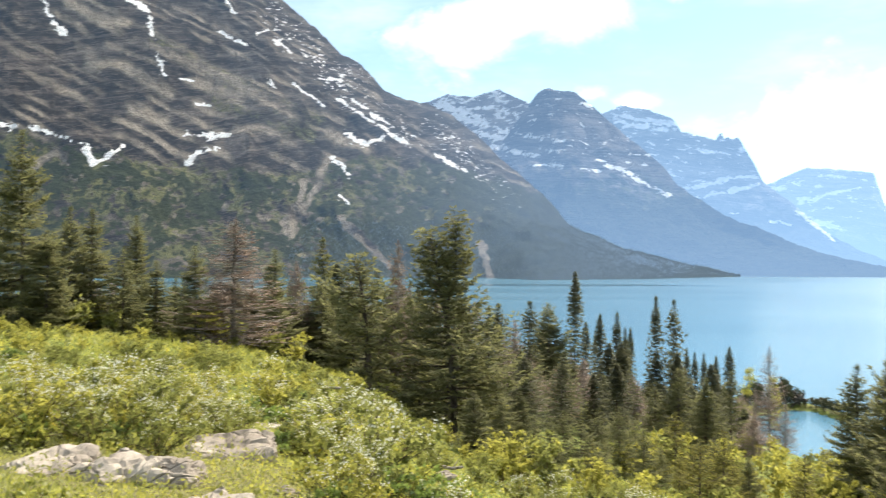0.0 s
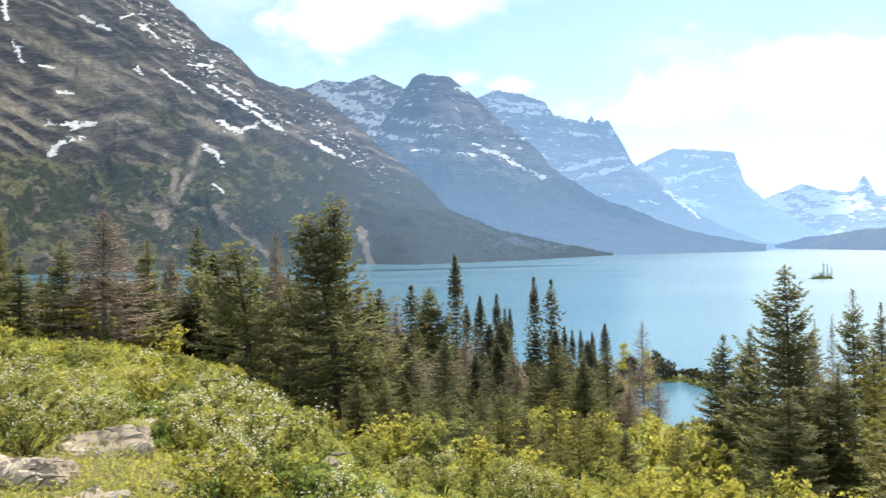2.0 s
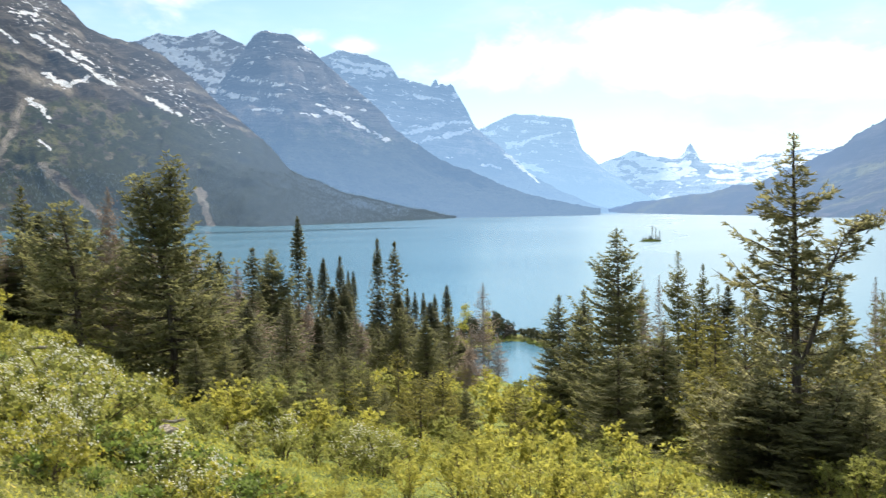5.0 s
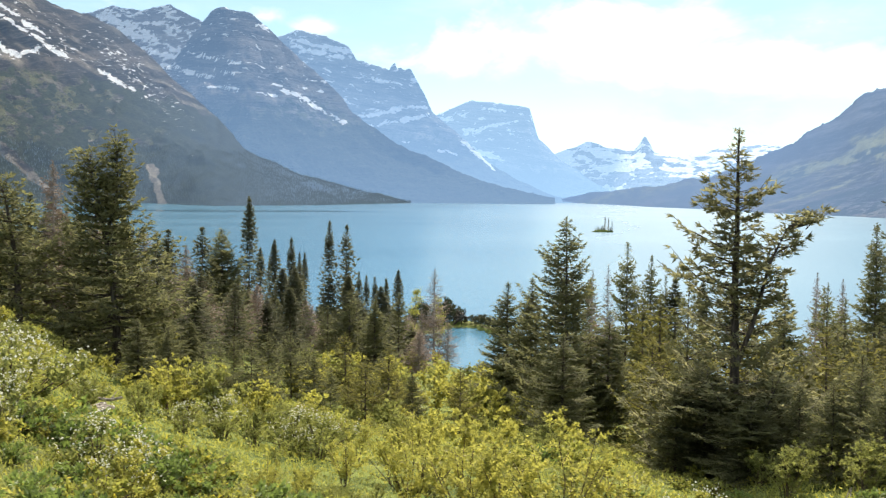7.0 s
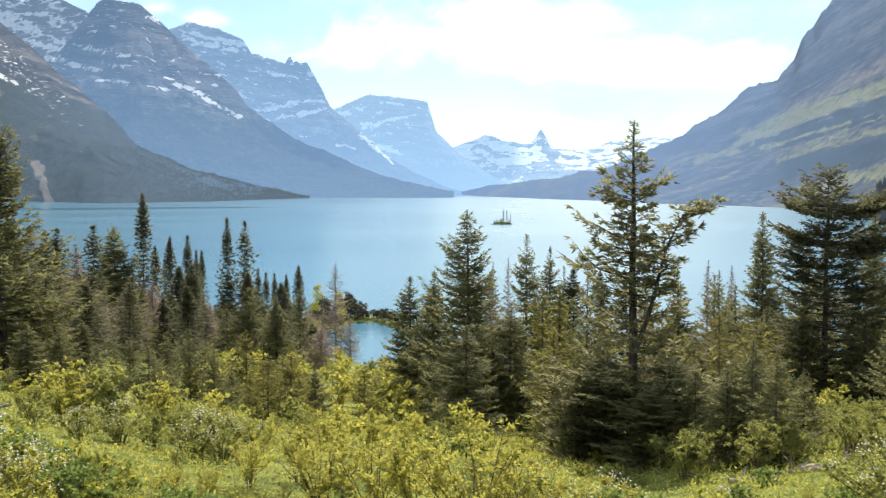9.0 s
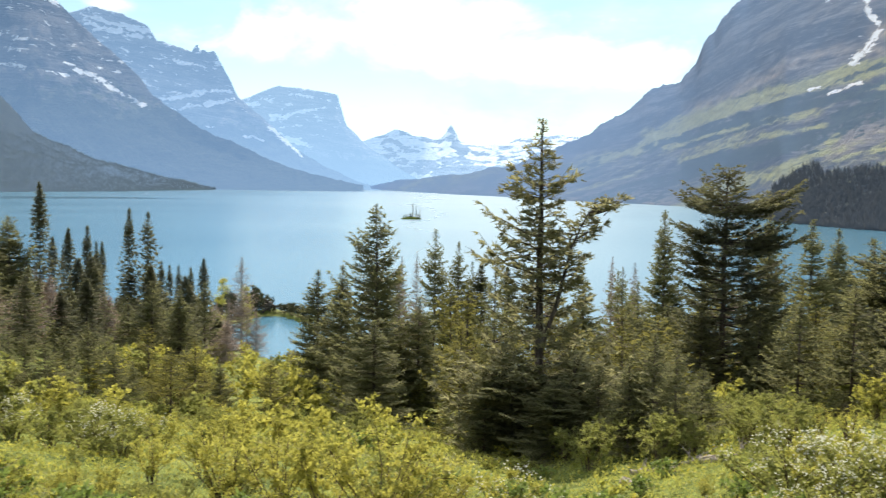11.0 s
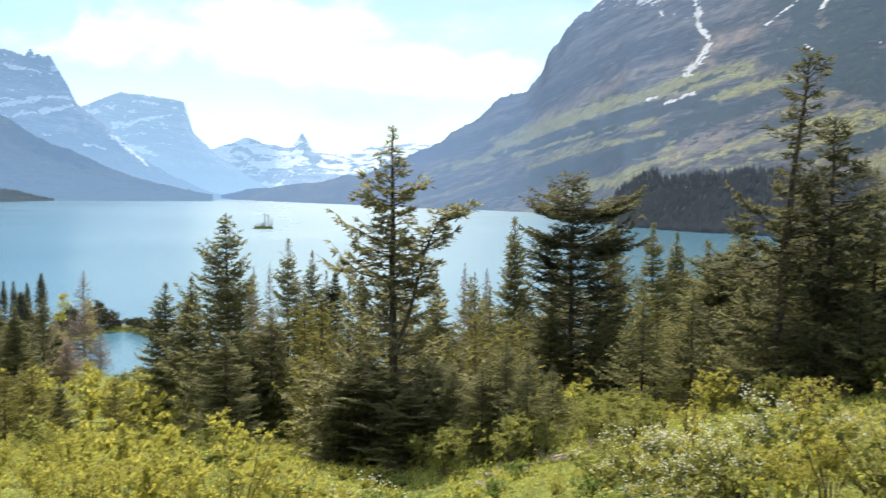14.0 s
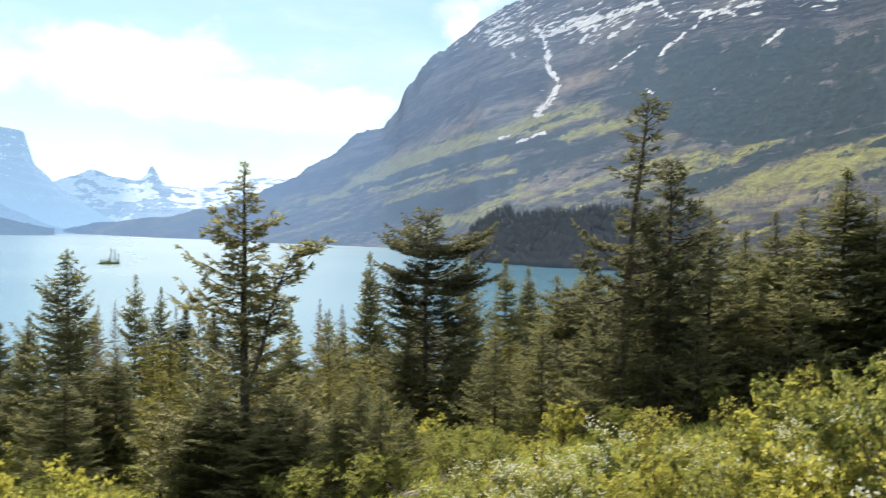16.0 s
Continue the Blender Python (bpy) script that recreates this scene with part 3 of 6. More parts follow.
STEPPED_DRIFTS = [
    ([(13.84, 4.46), (16.9, 5.07), (18.33, 5.24)], 0.16),
    ([(14.58, 3.91), (18.32, 4.71)], 0.13),
    ([(10.08, 8.99), (13.59, 8.25)], 0.22),
    ([(10.24, 8.54), (13.25, 7.96)], 0.16),
    ([(19.06, 2.57), (19.97, 2.38)], 0.13),
    ([(20.43, 3.25), (22.32, 1.59)], 0.20),
    ([(16.69, 3.06), (17.27, 3.15)], 0.10),
    ([(15.08, 6.77), (17.27, 6.4)], 0.12),
]
MESA_DRIFTS = [
    ([(20.6, 3.72), (23.7, 4.4)], 0.20),
    ([(19.91, 2.82), (22.77, 2.18)], 0.20),
    ([(19.2, 4.52), (20.79, 4.92)], 0.15),
    ([(21.64, 5.13), (23.98, 4.83)], 0.12),
]
RIGHT_GULLY = [
    ([(53.74, 12.03), (54.36, 10.61), (54.21, 9.96), (54.92, 8.97), (54.87, 8.12), (53.81, 6.93)], 0.21),
    ([(54.9, 8.5), (54.3, 7.7), (53.83, 6.9)], 0.30),
    ([(53.74, 11.81), (55.35, 12.01), (58.06, 12.53), (60.75, 13.33)], 0.20),
    ([(56.29, 11.23), (57.41, 11.98)], 0.15),
    ([(57.94, 11.39), (59.37, 12.25)], 0.17),
    ([(51.6, 10.94), (52.91, 11.33)], 0.15),
    ([(52.18, 10.52), (52.42, 10.29)], 0.11),
]
RIGHT_DRIFTS = [
    ([(57.78, 9.27), (59.82, 10.9)], 0.08),
    ([(60.8, 10.39), (62.91, 11.9), (63.63, 12.71)], 0.13),
    ([(60.26, 13.57), (61.57, 12.36)], 0.11),
    ([(51.5, 5.52), (52.14, 5.72)], 0.08),
    ([(52.59, 5.32), (54.16, 5.9)], 0.12),
    ([(66.61, 10.64), (67.74, 11.39)], 0.09),
    ([(63.7, 8.4), (64.7, 8.37)], 0.08),
    ([(64.88, 12.74), (66.41, 13.26)], 0.11),
    ([(60.18, 8.32), (60.67, 8.11)], 0.06),
]
LEFT_SCREE = [
    ([(-8.93, 3.38), (-9.09, 1.97)], 0.50),
    ([(-6.25, 2.9), (-3.2, 0.04)], 0.35),
    ([(2.24, 1.42), (2.93, -0.69)], 0.40),
    ([(-8.28, 5.07), (-9.09, 2.37)], 0.30),
]

LEFT_LEDGES = [
    ([(-16.04, 11.93), (-13.67, 11.32), (-10.57, 9.77), (-9.23, 8.97)], 0.34),
    ([(-14.96, 10.60), (-12.34, 10.07), (-8.78, 8.98)], 0.34),
    ([(-12.33, 8.10), (-10.56, 7.93), (-9.11, 7.07)], 0.34),
    ([(-6.97, 7.90), (-4.69, 6.93)], 0.34),
    ([(-21.63, 14.40), (-20.01, 13.73), (-18.57, 13.65)], 0.34),
    ([(-20.39, 11.22), (-18.55, 11.24), (-16.23, 9.78)], 0.34),
    ([(-18.32, 8.92), (-16.43, 8.26)], 0.34),
    ([(-23.31, 5.49), (-22.14, 6.28), (-21.75, 5.88)], 0.34),
    ([(-9.53, 2.56), (-8.30, 3.48), (-7.63, 4.74), (-6.96, 6.33)], 0.34),
]


RIGHT_TURF = [([(43.0, 2.9), (46.58, 4.3), (49.97, 5.5), (53.33, 6.3), (57.29, 7.3)], 0.50), ([(44.0, 2.3), (47.6, 3.5), (51.66, 4.45), (54.99, 5.6), (58.27, 6.5)], 0.30),
              ([(44.6, 1.4), (46.58, 2.15), (49.3, 2.9), (52.67, 3.6)], 0.22), ([(46.0, -0.2), (49.98, 0.85), (52.0, 2.0), (53.34, 3.3)], 0.34), ([(63.05, 3.1), (65.49, 4.6), (68.15, 5.7)], 0.36),
              ([(66.11, 3.0), (68.46, 3.6), (73.0, 4.8)], 0.60), ([(38.5, 1.0), (42.0, 2.2), (45.0, 3.2)], 0.30)]
# wooded steps; the widest strip puts a slope's shade into the colour
RIGHT_DARK = [([(47.9, 4.1), (53.33, 5.05), (55.33, 5.2)], 0.26), ([(53.0, 4.1), (57.3, 5.1)], 0.42), ([(45.0, 0.9), (46.58, 1.5), (49.3, 2.1), (51.66, 2.7)], 0.46),
              ([(62.0, 2.2), (66.1, 3.86), (69.0, 5.0), (74.0, 6.0)], 0.30)]
RIGHT_TAN = [([(45.0, 4.3), (48.0, 5.6), (50.5, 6.9), (53.0, 7.6), (55.0, 7.6)], 0.35), ([(55.0, 8.6), (58.5, 9.2), (61.0, 9.4)], 0.5), ([(52.7, 2.0), (55.0, 3.2), (57.5, 3.6)], 0.5),
             ([(62.7, 1.7), (66.1, 2.1), (71.0, 2.35)], 0.4), ([(35.0, -0.65), (42.0, -0.85), (47.8, -1.15)], 0.16)]


def right_cover(az, el, rel, ledge):
    """Turf terraces that climb to the right between dark wooded steps and a slope painted as shaded, scrub above and a
    burnt apron below.
    """
    patch = fractal(az * 1.1, el * 1.6, 302, 5, 0.6)
    clumps = fractal(az * 2.6 - el, el * 4.5 - az * 1.3, 303, 5, 0.68)
    rim = np.interp(az, [25, 38, 44, 46.6, 50, 53.3, 57, 60, 64, 75], [0.4, 1.6, 3.2, 4.6, 6.4, 7.4, 7.7, 7.0, 5.0, 6.5])
    below = np.clip(0.5 + (rim - el) * 1.2 + 0.3 * patch, 0, 1)
    bands = fractal((el - 0.32 * (az - 46)) * 1.7, az * 0.12, 301, 5, 0.62)
    turf = np.clip(0.40 + 0.9 * bands, 0, 1) * below
    for path, wide in RIGHT_TURF:
        turf = np.maximum(turf, 1.05 * strip(az, el, path, wide * 1.2))
    woods = np.clip(0.26 - 1.1 * bands + 0.6 * clumps, 0, 0.9) * below
    scrub = np.clip((az - 55.0) / 5.0, 0, 1) * np.clip(0.5 + (11.5 - el) * 0.35, 0, 1) * np.clip((el - rim + 0.6) * 1.2, 0, 1)
    woods = np.maximum(woods, scrub * np.clip(0.80 + 0.7 * patch + 0.5 * clumps, 0, 0.95))
    for path, wide in RIGHT_DARK:
        d = strip(az, el, path, wide)
        woods, turf = np.maximum(woods, 0.95 * d), turf * (1 - 0.85 * d)
    tan = 0.35 * below * np.clip(0.5 + clumps, 0, 1)
    for path, wide in RIGHT_TAN:
        tan = np.maximum(tan, strip(az, el, path, wide) * np.clip(0.7 + 0.8 * clumps, 0, 1))
    woods = np.maximum(woods, np.clip((38 - az) * 0.3, 0, 1) * np.clip(0.40 + 0.9 * clumps, 0, 1))
    return woods, turf * np.clip(0.85 + 0.55 * clumps, 0, 1), tan


def left_cover(az, el, rel, ledge):
    """Scrub and forest on the lower third of the massif and over its long nose, cliffs above."""
    patch = fractal(az * 0.9, el * 1.5, 312, 5, 0.62)
    clumps = fractal(az * 2.4, el * 3.2, 313, 5, 0.66)
    line = np.interp(az, [-60, -24, -19, -14.5, -10.3, -7, -4.6, 0.5, 4, 8], [7.5, 7.4, 6.4, 5.9, 5.6, 6.0, 6.8, 6.0, 5.2, 4.0])
    low = np.clip(0.5 + (line - el) * 0.9 + 0.5 * patch, 0, 1)
    woods = low * np.clip(0.50 + 1.0 * clumps + 0.6 * patch + 0.05 * np.clip(az + 4, 0, 10), 0, 0.95)
    turf = low * np.clip(0.62 + 0.8 * clumps - 0.5 * patch, 0, 1)
    foot = np.clip((az + 9) * 0.3, 0, 1) * np.clip((3.4 - el) * 0.8 + 0.6 * patch, 0, 1)
    woods, turf = np.maximum(woods, 0.95 * foot), turf * (1 - 0.5 * foot)
    high = strip(az, el, [(-17, 13.0), (-13.7, 11.4), (-10.5, 9.8), (-7.5, 8.6)], 0.7) + strip(az, el, [(-13.5, 9.6), (-10.5, 8.4), (-8.0, 7.6)], 0.6)
    return woods, np.maximum(turf, 0.42 * high), ledge


def far_woods(surface, low, high, az0, az1, n, tall, mat, seed, label, dense=0.45, slim=1.0, climb=1.6):
    """Small far conifers standing on a mountain's foot."""
    v, A, el, rel, woods = surface
    rng = np.random.default_rng(seed)
    edge = np.minimum(high + 0.45 * fractal(A * 1.1, el * 0, seed + 1, 4), low + 1.2 + (A - az0) * climb + 0.5 * fractal(A * 1.7, el * 0, seed, 4))
    ok = np.argwhere((el > low) & (el < edge) & (A > az0) & (A < az1) & (woods > dense))
    pick = ok[rng.integers(0, len(ok), n)]
    i, j = np.minimum(pick[:, 0], v.shape[0] - 2), np.minimum(pick[:, 1], v.shape[1] - 6)
    s, t = rng.random(n)[:, None], rng.random(n)[:, None]
    p = v[i, j] * (1 - s) * (1 - t) + v[i + 1, j] * s * (1 - t) + v[i, j + 1] * (1 - s) * t + v[i + 1, j + 1] * s * t
    h = tall * (0.35 + 0.95 * rng.random(n) ** 1.6)
    wide = h * (0.13 + 0.08 * rng.random(n)) * slim
    spin = rng.random(n) * 6.283
    verts, faces, base = [], [], 0
    for lift, top, w in ((0.0, 0.62, 1.0), (0.35, 1.0, 0.7)):
        ring = [p + np.stack([np.cos(spin + k * 2.0944) * wide * w, np.sin(spin + k * 2.0944) * wide * w, h * lift - (1 if lift == 0 else 0)], 1) for k in range(3)]
        tip = p + np.stack([h * 0, h * 0, h * top], 1)
        verts.append(np.stack([*ring, tip], 1).reshape(-1, 3))
        q = np.arange(n)[:, None] * 4 + base
        faces += [q + [0, 1, 3], q + [1, 2, 3], q + [2, 0, 3]]
        base += 4 * n
    tagged(new("far_woods", mesh_of("far_woods", np.concatenate(verts), np.concatenate(faces), mat)), label, "woods", kind="stuff")


def paint_haze(n, surface, share, tone, side):
    """Paints valley haze over a surface: a flat pale diffuse lobe, turned to the open sky over the lake."""
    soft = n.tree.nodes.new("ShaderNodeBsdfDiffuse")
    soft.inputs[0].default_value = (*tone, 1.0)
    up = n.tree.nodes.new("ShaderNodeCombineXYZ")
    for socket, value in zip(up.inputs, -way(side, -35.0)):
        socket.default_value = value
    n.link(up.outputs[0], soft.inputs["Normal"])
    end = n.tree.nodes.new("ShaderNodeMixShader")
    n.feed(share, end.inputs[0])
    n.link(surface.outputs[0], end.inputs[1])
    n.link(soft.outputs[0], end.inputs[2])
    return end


def far_wood_material(name, dark, light, painted_haze, side):
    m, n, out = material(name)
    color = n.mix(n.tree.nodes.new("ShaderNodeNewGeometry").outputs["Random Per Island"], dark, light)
    # the trees' own colour, with distance haze painted over it
    n.link(paint_haze(n, shader(n, color, 0.9, 0.1), painted_haze, HAZE_TONE, side).outputs[0], out.inputs[0])
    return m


def left_specks(az, el):
    """Many small snow remains under the upper right-hand edge of the massif."""
    top = np.interp(az, [c[0] for c in LEFT], [c[1] for c in LEFT])
    return 0.33 * np.exp(-((top - el - 1.6) / 2.0) ** 2) * np.clip((az + 15) * 0.2, 0.35, 1) * np.clip((6 - az) * 0.5, 0, 1) * (1 + 0.5 * fractal(az * 0.8, el * 0.9, 77, 3))


def high_specks(low, high, amount):
    return lambda az, el: amount * np.clip((el - low) / (high - low), 0, 1) * (1 + 0.5 * fractal(az * 0.9, el * 1.6, 78, 4))


def right_specks(az, el):
    return 0.40 * np.clip((el - 9.5 - 0.1 * (az - 52)) * 0.5, 0, 1) * (1 + 0.6 * fractal(az * 0.7, el * 0.9, 79, 3))


# blue-grey tone of the haze painted over massif and far woods
HAZE_TONE = (0.44, 0.59, 0.82)


def build_mountains():
    left = mountain_material("left_massif_rock", (0.036, 0.030, 0.028), (0.115, 0.097, 0.084), (0.044, 0.056, 0.020), (0.165, 0.165, 0.062), 0.34, (0.34, 0.295, 0.235), haze_tone=HAZE_TONE, side=-6.0)
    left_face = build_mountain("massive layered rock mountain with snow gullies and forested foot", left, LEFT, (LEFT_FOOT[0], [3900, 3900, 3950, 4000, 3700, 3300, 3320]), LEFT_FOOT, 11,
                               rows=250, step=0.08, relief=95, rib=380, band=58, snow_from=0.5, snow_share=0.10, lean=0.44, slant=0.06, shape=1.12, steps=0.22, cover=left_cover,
                               drifts=LEFT_DRIFTS_HIGH + LEFT_DRIFTS_LOW, bare=LEFT_SCREE + LEFT_LEDGES, specks=left_specks, painted_haze=(-0.02, 0.052, 1.2))
    # the peaks beyond the lake's end: a distant backdrop, haze painted as emission
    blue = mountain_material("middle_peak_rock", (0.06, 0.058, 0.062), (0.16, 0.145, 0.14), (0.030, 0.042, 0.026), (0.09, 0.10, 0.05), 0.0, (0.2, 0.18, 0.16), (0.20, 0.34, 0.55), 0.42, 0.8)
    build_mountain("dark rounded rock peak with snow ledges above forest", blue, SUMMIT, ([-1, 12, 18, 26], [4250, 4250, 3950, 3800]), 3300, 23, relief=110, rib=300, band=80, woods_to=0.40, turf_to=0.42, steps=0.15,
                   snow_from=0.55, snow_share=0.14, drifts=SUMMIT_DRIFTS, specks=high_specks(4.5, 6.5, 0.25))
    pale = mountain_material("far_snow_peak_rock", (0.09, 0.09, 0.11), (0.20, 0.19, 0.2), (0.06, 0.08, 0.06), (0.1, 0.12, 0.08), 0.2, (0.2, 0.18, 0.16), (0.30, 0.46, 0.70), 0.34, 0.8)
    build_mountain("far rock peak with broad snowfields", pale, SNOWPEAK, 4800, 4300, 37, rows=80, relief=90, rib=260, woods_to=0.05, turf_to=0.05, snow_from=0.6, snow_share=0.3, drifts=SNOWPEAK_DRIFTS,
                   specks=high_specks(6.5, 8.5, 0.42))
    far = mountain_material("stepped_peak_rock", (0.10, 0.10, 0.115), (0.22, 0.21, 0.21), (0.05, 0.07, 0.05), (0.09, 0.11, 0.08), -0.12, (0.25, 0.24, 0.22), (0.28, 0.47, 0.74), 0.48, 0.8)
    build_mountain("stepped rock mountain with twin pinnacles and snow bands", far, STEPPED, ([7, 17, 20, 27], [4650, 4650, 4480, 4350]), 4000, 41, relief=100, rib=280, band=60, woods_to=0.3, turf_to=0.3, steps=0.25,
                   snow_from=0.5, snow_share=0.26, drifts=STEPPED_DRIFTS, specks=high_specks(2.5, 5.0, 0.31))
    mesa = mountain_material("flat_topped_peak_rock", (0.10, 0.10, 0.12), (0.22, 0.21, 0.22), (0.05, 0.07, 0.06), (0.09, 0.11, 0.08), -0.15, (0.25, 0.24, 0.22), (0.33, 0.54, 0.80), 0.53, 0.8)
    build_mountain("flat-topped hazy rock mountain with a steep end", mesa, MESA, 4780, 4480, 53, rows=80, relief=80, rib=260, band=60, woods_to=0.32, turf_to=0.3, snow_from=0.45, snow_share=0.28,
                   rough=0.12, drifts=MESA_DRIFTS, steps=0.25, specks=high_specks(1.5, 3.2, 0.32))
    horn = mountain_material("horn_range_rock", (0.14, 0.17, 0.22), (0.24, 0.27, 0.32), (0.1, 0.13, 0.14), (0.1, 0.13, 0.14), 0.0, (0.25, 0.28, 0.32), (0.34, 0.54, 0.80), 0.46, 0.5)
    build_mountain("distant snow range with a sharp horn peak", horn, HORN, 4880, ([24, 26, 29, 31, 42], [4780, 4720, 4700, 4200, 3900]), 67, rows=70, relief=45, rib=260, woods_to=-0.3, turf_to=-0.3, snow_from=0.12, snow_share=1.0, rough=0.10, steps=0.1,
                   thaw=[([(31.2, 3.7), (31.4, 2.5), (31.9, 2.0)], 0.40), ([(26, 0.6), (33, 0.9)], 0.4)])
    right = mountain_material("right_massif_rock", (0.032, 0.031, 0.033), (0.155, 0.140, 0.130), (0.036, 0.050, 0.026), (0.40, 0.385, 0.105), -0.3, (0.46, 0.36, 0.26), haze_tone=(0.46, 0.64, 0.94), side=52.0)
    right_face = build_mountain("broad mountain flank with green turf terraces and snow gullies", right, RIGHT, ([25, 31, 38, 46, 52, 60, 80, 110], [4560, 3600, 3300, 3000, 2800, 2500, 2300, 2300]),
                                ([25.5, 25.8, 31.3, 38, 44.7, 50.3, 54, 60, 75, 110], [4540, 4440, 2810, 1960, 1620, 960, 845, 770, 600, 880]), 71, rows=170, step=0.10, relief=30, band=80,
                                snow_from=0.6, snow_share=0.04, rough=0.30, shape=1.5, lean=-0.22, slant=0.35, steps=0.12, drifts=RIGHT_GULLY + RIGHT_DRIFTS, cover=right_cover, specks=right_specks, painted_haze=(0.14, 0.085, 0.52))
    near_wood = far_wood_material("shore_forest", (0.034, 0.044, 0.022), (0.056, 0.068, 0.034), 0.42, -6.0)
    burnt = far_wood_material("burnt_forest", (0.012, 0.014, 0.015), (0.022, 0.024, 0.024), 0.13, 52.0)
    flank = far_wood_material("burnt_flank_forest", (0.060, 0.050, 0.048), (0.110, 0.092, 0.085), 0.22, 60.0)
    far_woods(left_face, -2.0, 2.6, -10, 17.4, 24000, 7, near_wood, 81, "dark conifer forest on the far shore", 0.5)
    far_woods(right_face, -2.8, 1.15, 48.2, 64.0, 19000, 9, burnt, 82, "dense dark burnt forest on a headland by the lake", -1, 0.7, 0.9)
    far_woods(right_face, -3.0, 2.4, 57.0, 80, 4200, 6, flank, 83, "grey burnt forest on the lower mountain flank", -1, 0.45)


build_ground()
build_lake()
build_mountains()


# ---- trees ----
class Heap:
    """Gathers the triangles of one mesh."""

    def __init__(self):
        self.v, self.f, self.n = [], [], 0

    def put(self, verts, faces):
        self.v.append(np.asarray(verts, float))
        self.f.append(np.asarray(faces, int) + self.n)
        self.n += len(verts)

    def mesh(self, name, mat, smooth=False):
        if not self.v:
            return None
        return mesh_of(name, np.concatenate(self.v), np.concatenate(self.f), mat, smooth)


def tube(heap, points, radii, sides=5):
    """A tapered limb through points."""
    points = np.asarray(points, float)
    along = unit(np.gradient(points, axis=0))
    ref = np.where(np.abs(along[:, 2:3]) > 0.9, np.array([[1.0, 0, 0]]), np.array([[0, 0, 1.0]]))
    u = unit(np.cross(along, ref))
    v = np.cross(along, u)
    ang = np.linspace(0, 2 * np.pi, sides, endpoint=False)
    ring = u[:, None] * np.cos(ang)[None, :, None] + v[:, None] * np.sin(ang)[None, :, None]
    verts = points[:, None] + ring * np.asarray(radii)[:, None, None]
    k = len(points)
    i, j = np.meshgrid(np.arange(k - 1), np.arange(sides), indexing="ij")
    a, b = i * sides + j, i * sides + (j + 1) % sides
    quads = np.stack([a, b, b + sides, a + sides], -1).reshape(-1, 4)
    tris = np.concatenate([quads[:, [0, 1, 2]], quads[:, [0, 2, 3]]])
    heap.put(verts.reshape(-1, 3), tris)


def blades(heap, base, way_, length, width, rng, lean_cut=False):
    """Leaves (two triangles) or narrow needle sprays (one)."""
    side = unit(np.cross(way_, rng.normal(size=base.shape)))
    half = side * (np.asarray(width) * 0.5)[:, None]
    tip = base + way_ * np.asarray(length)[:, None]
    n = len(base)
    if lean_cut:
        verts = np.stack([base - half, base + half, tip], 1).reshape(-1, 3)
        heap.put(verts, np.arange(n * 3).reshape(-1, 3))
        return
    mid = base + way_ * (np.asarray(length) * 0.35)[:, None]
    verts = np.stack([base, mid + half, tip, mid - half], 1).reshape(-1, 3)
    i = np.arange(n)[:, None] * 4
    heap.put(verts, np.concatenate([i + [0, 1, 2], i + [0, 2, 3]]))


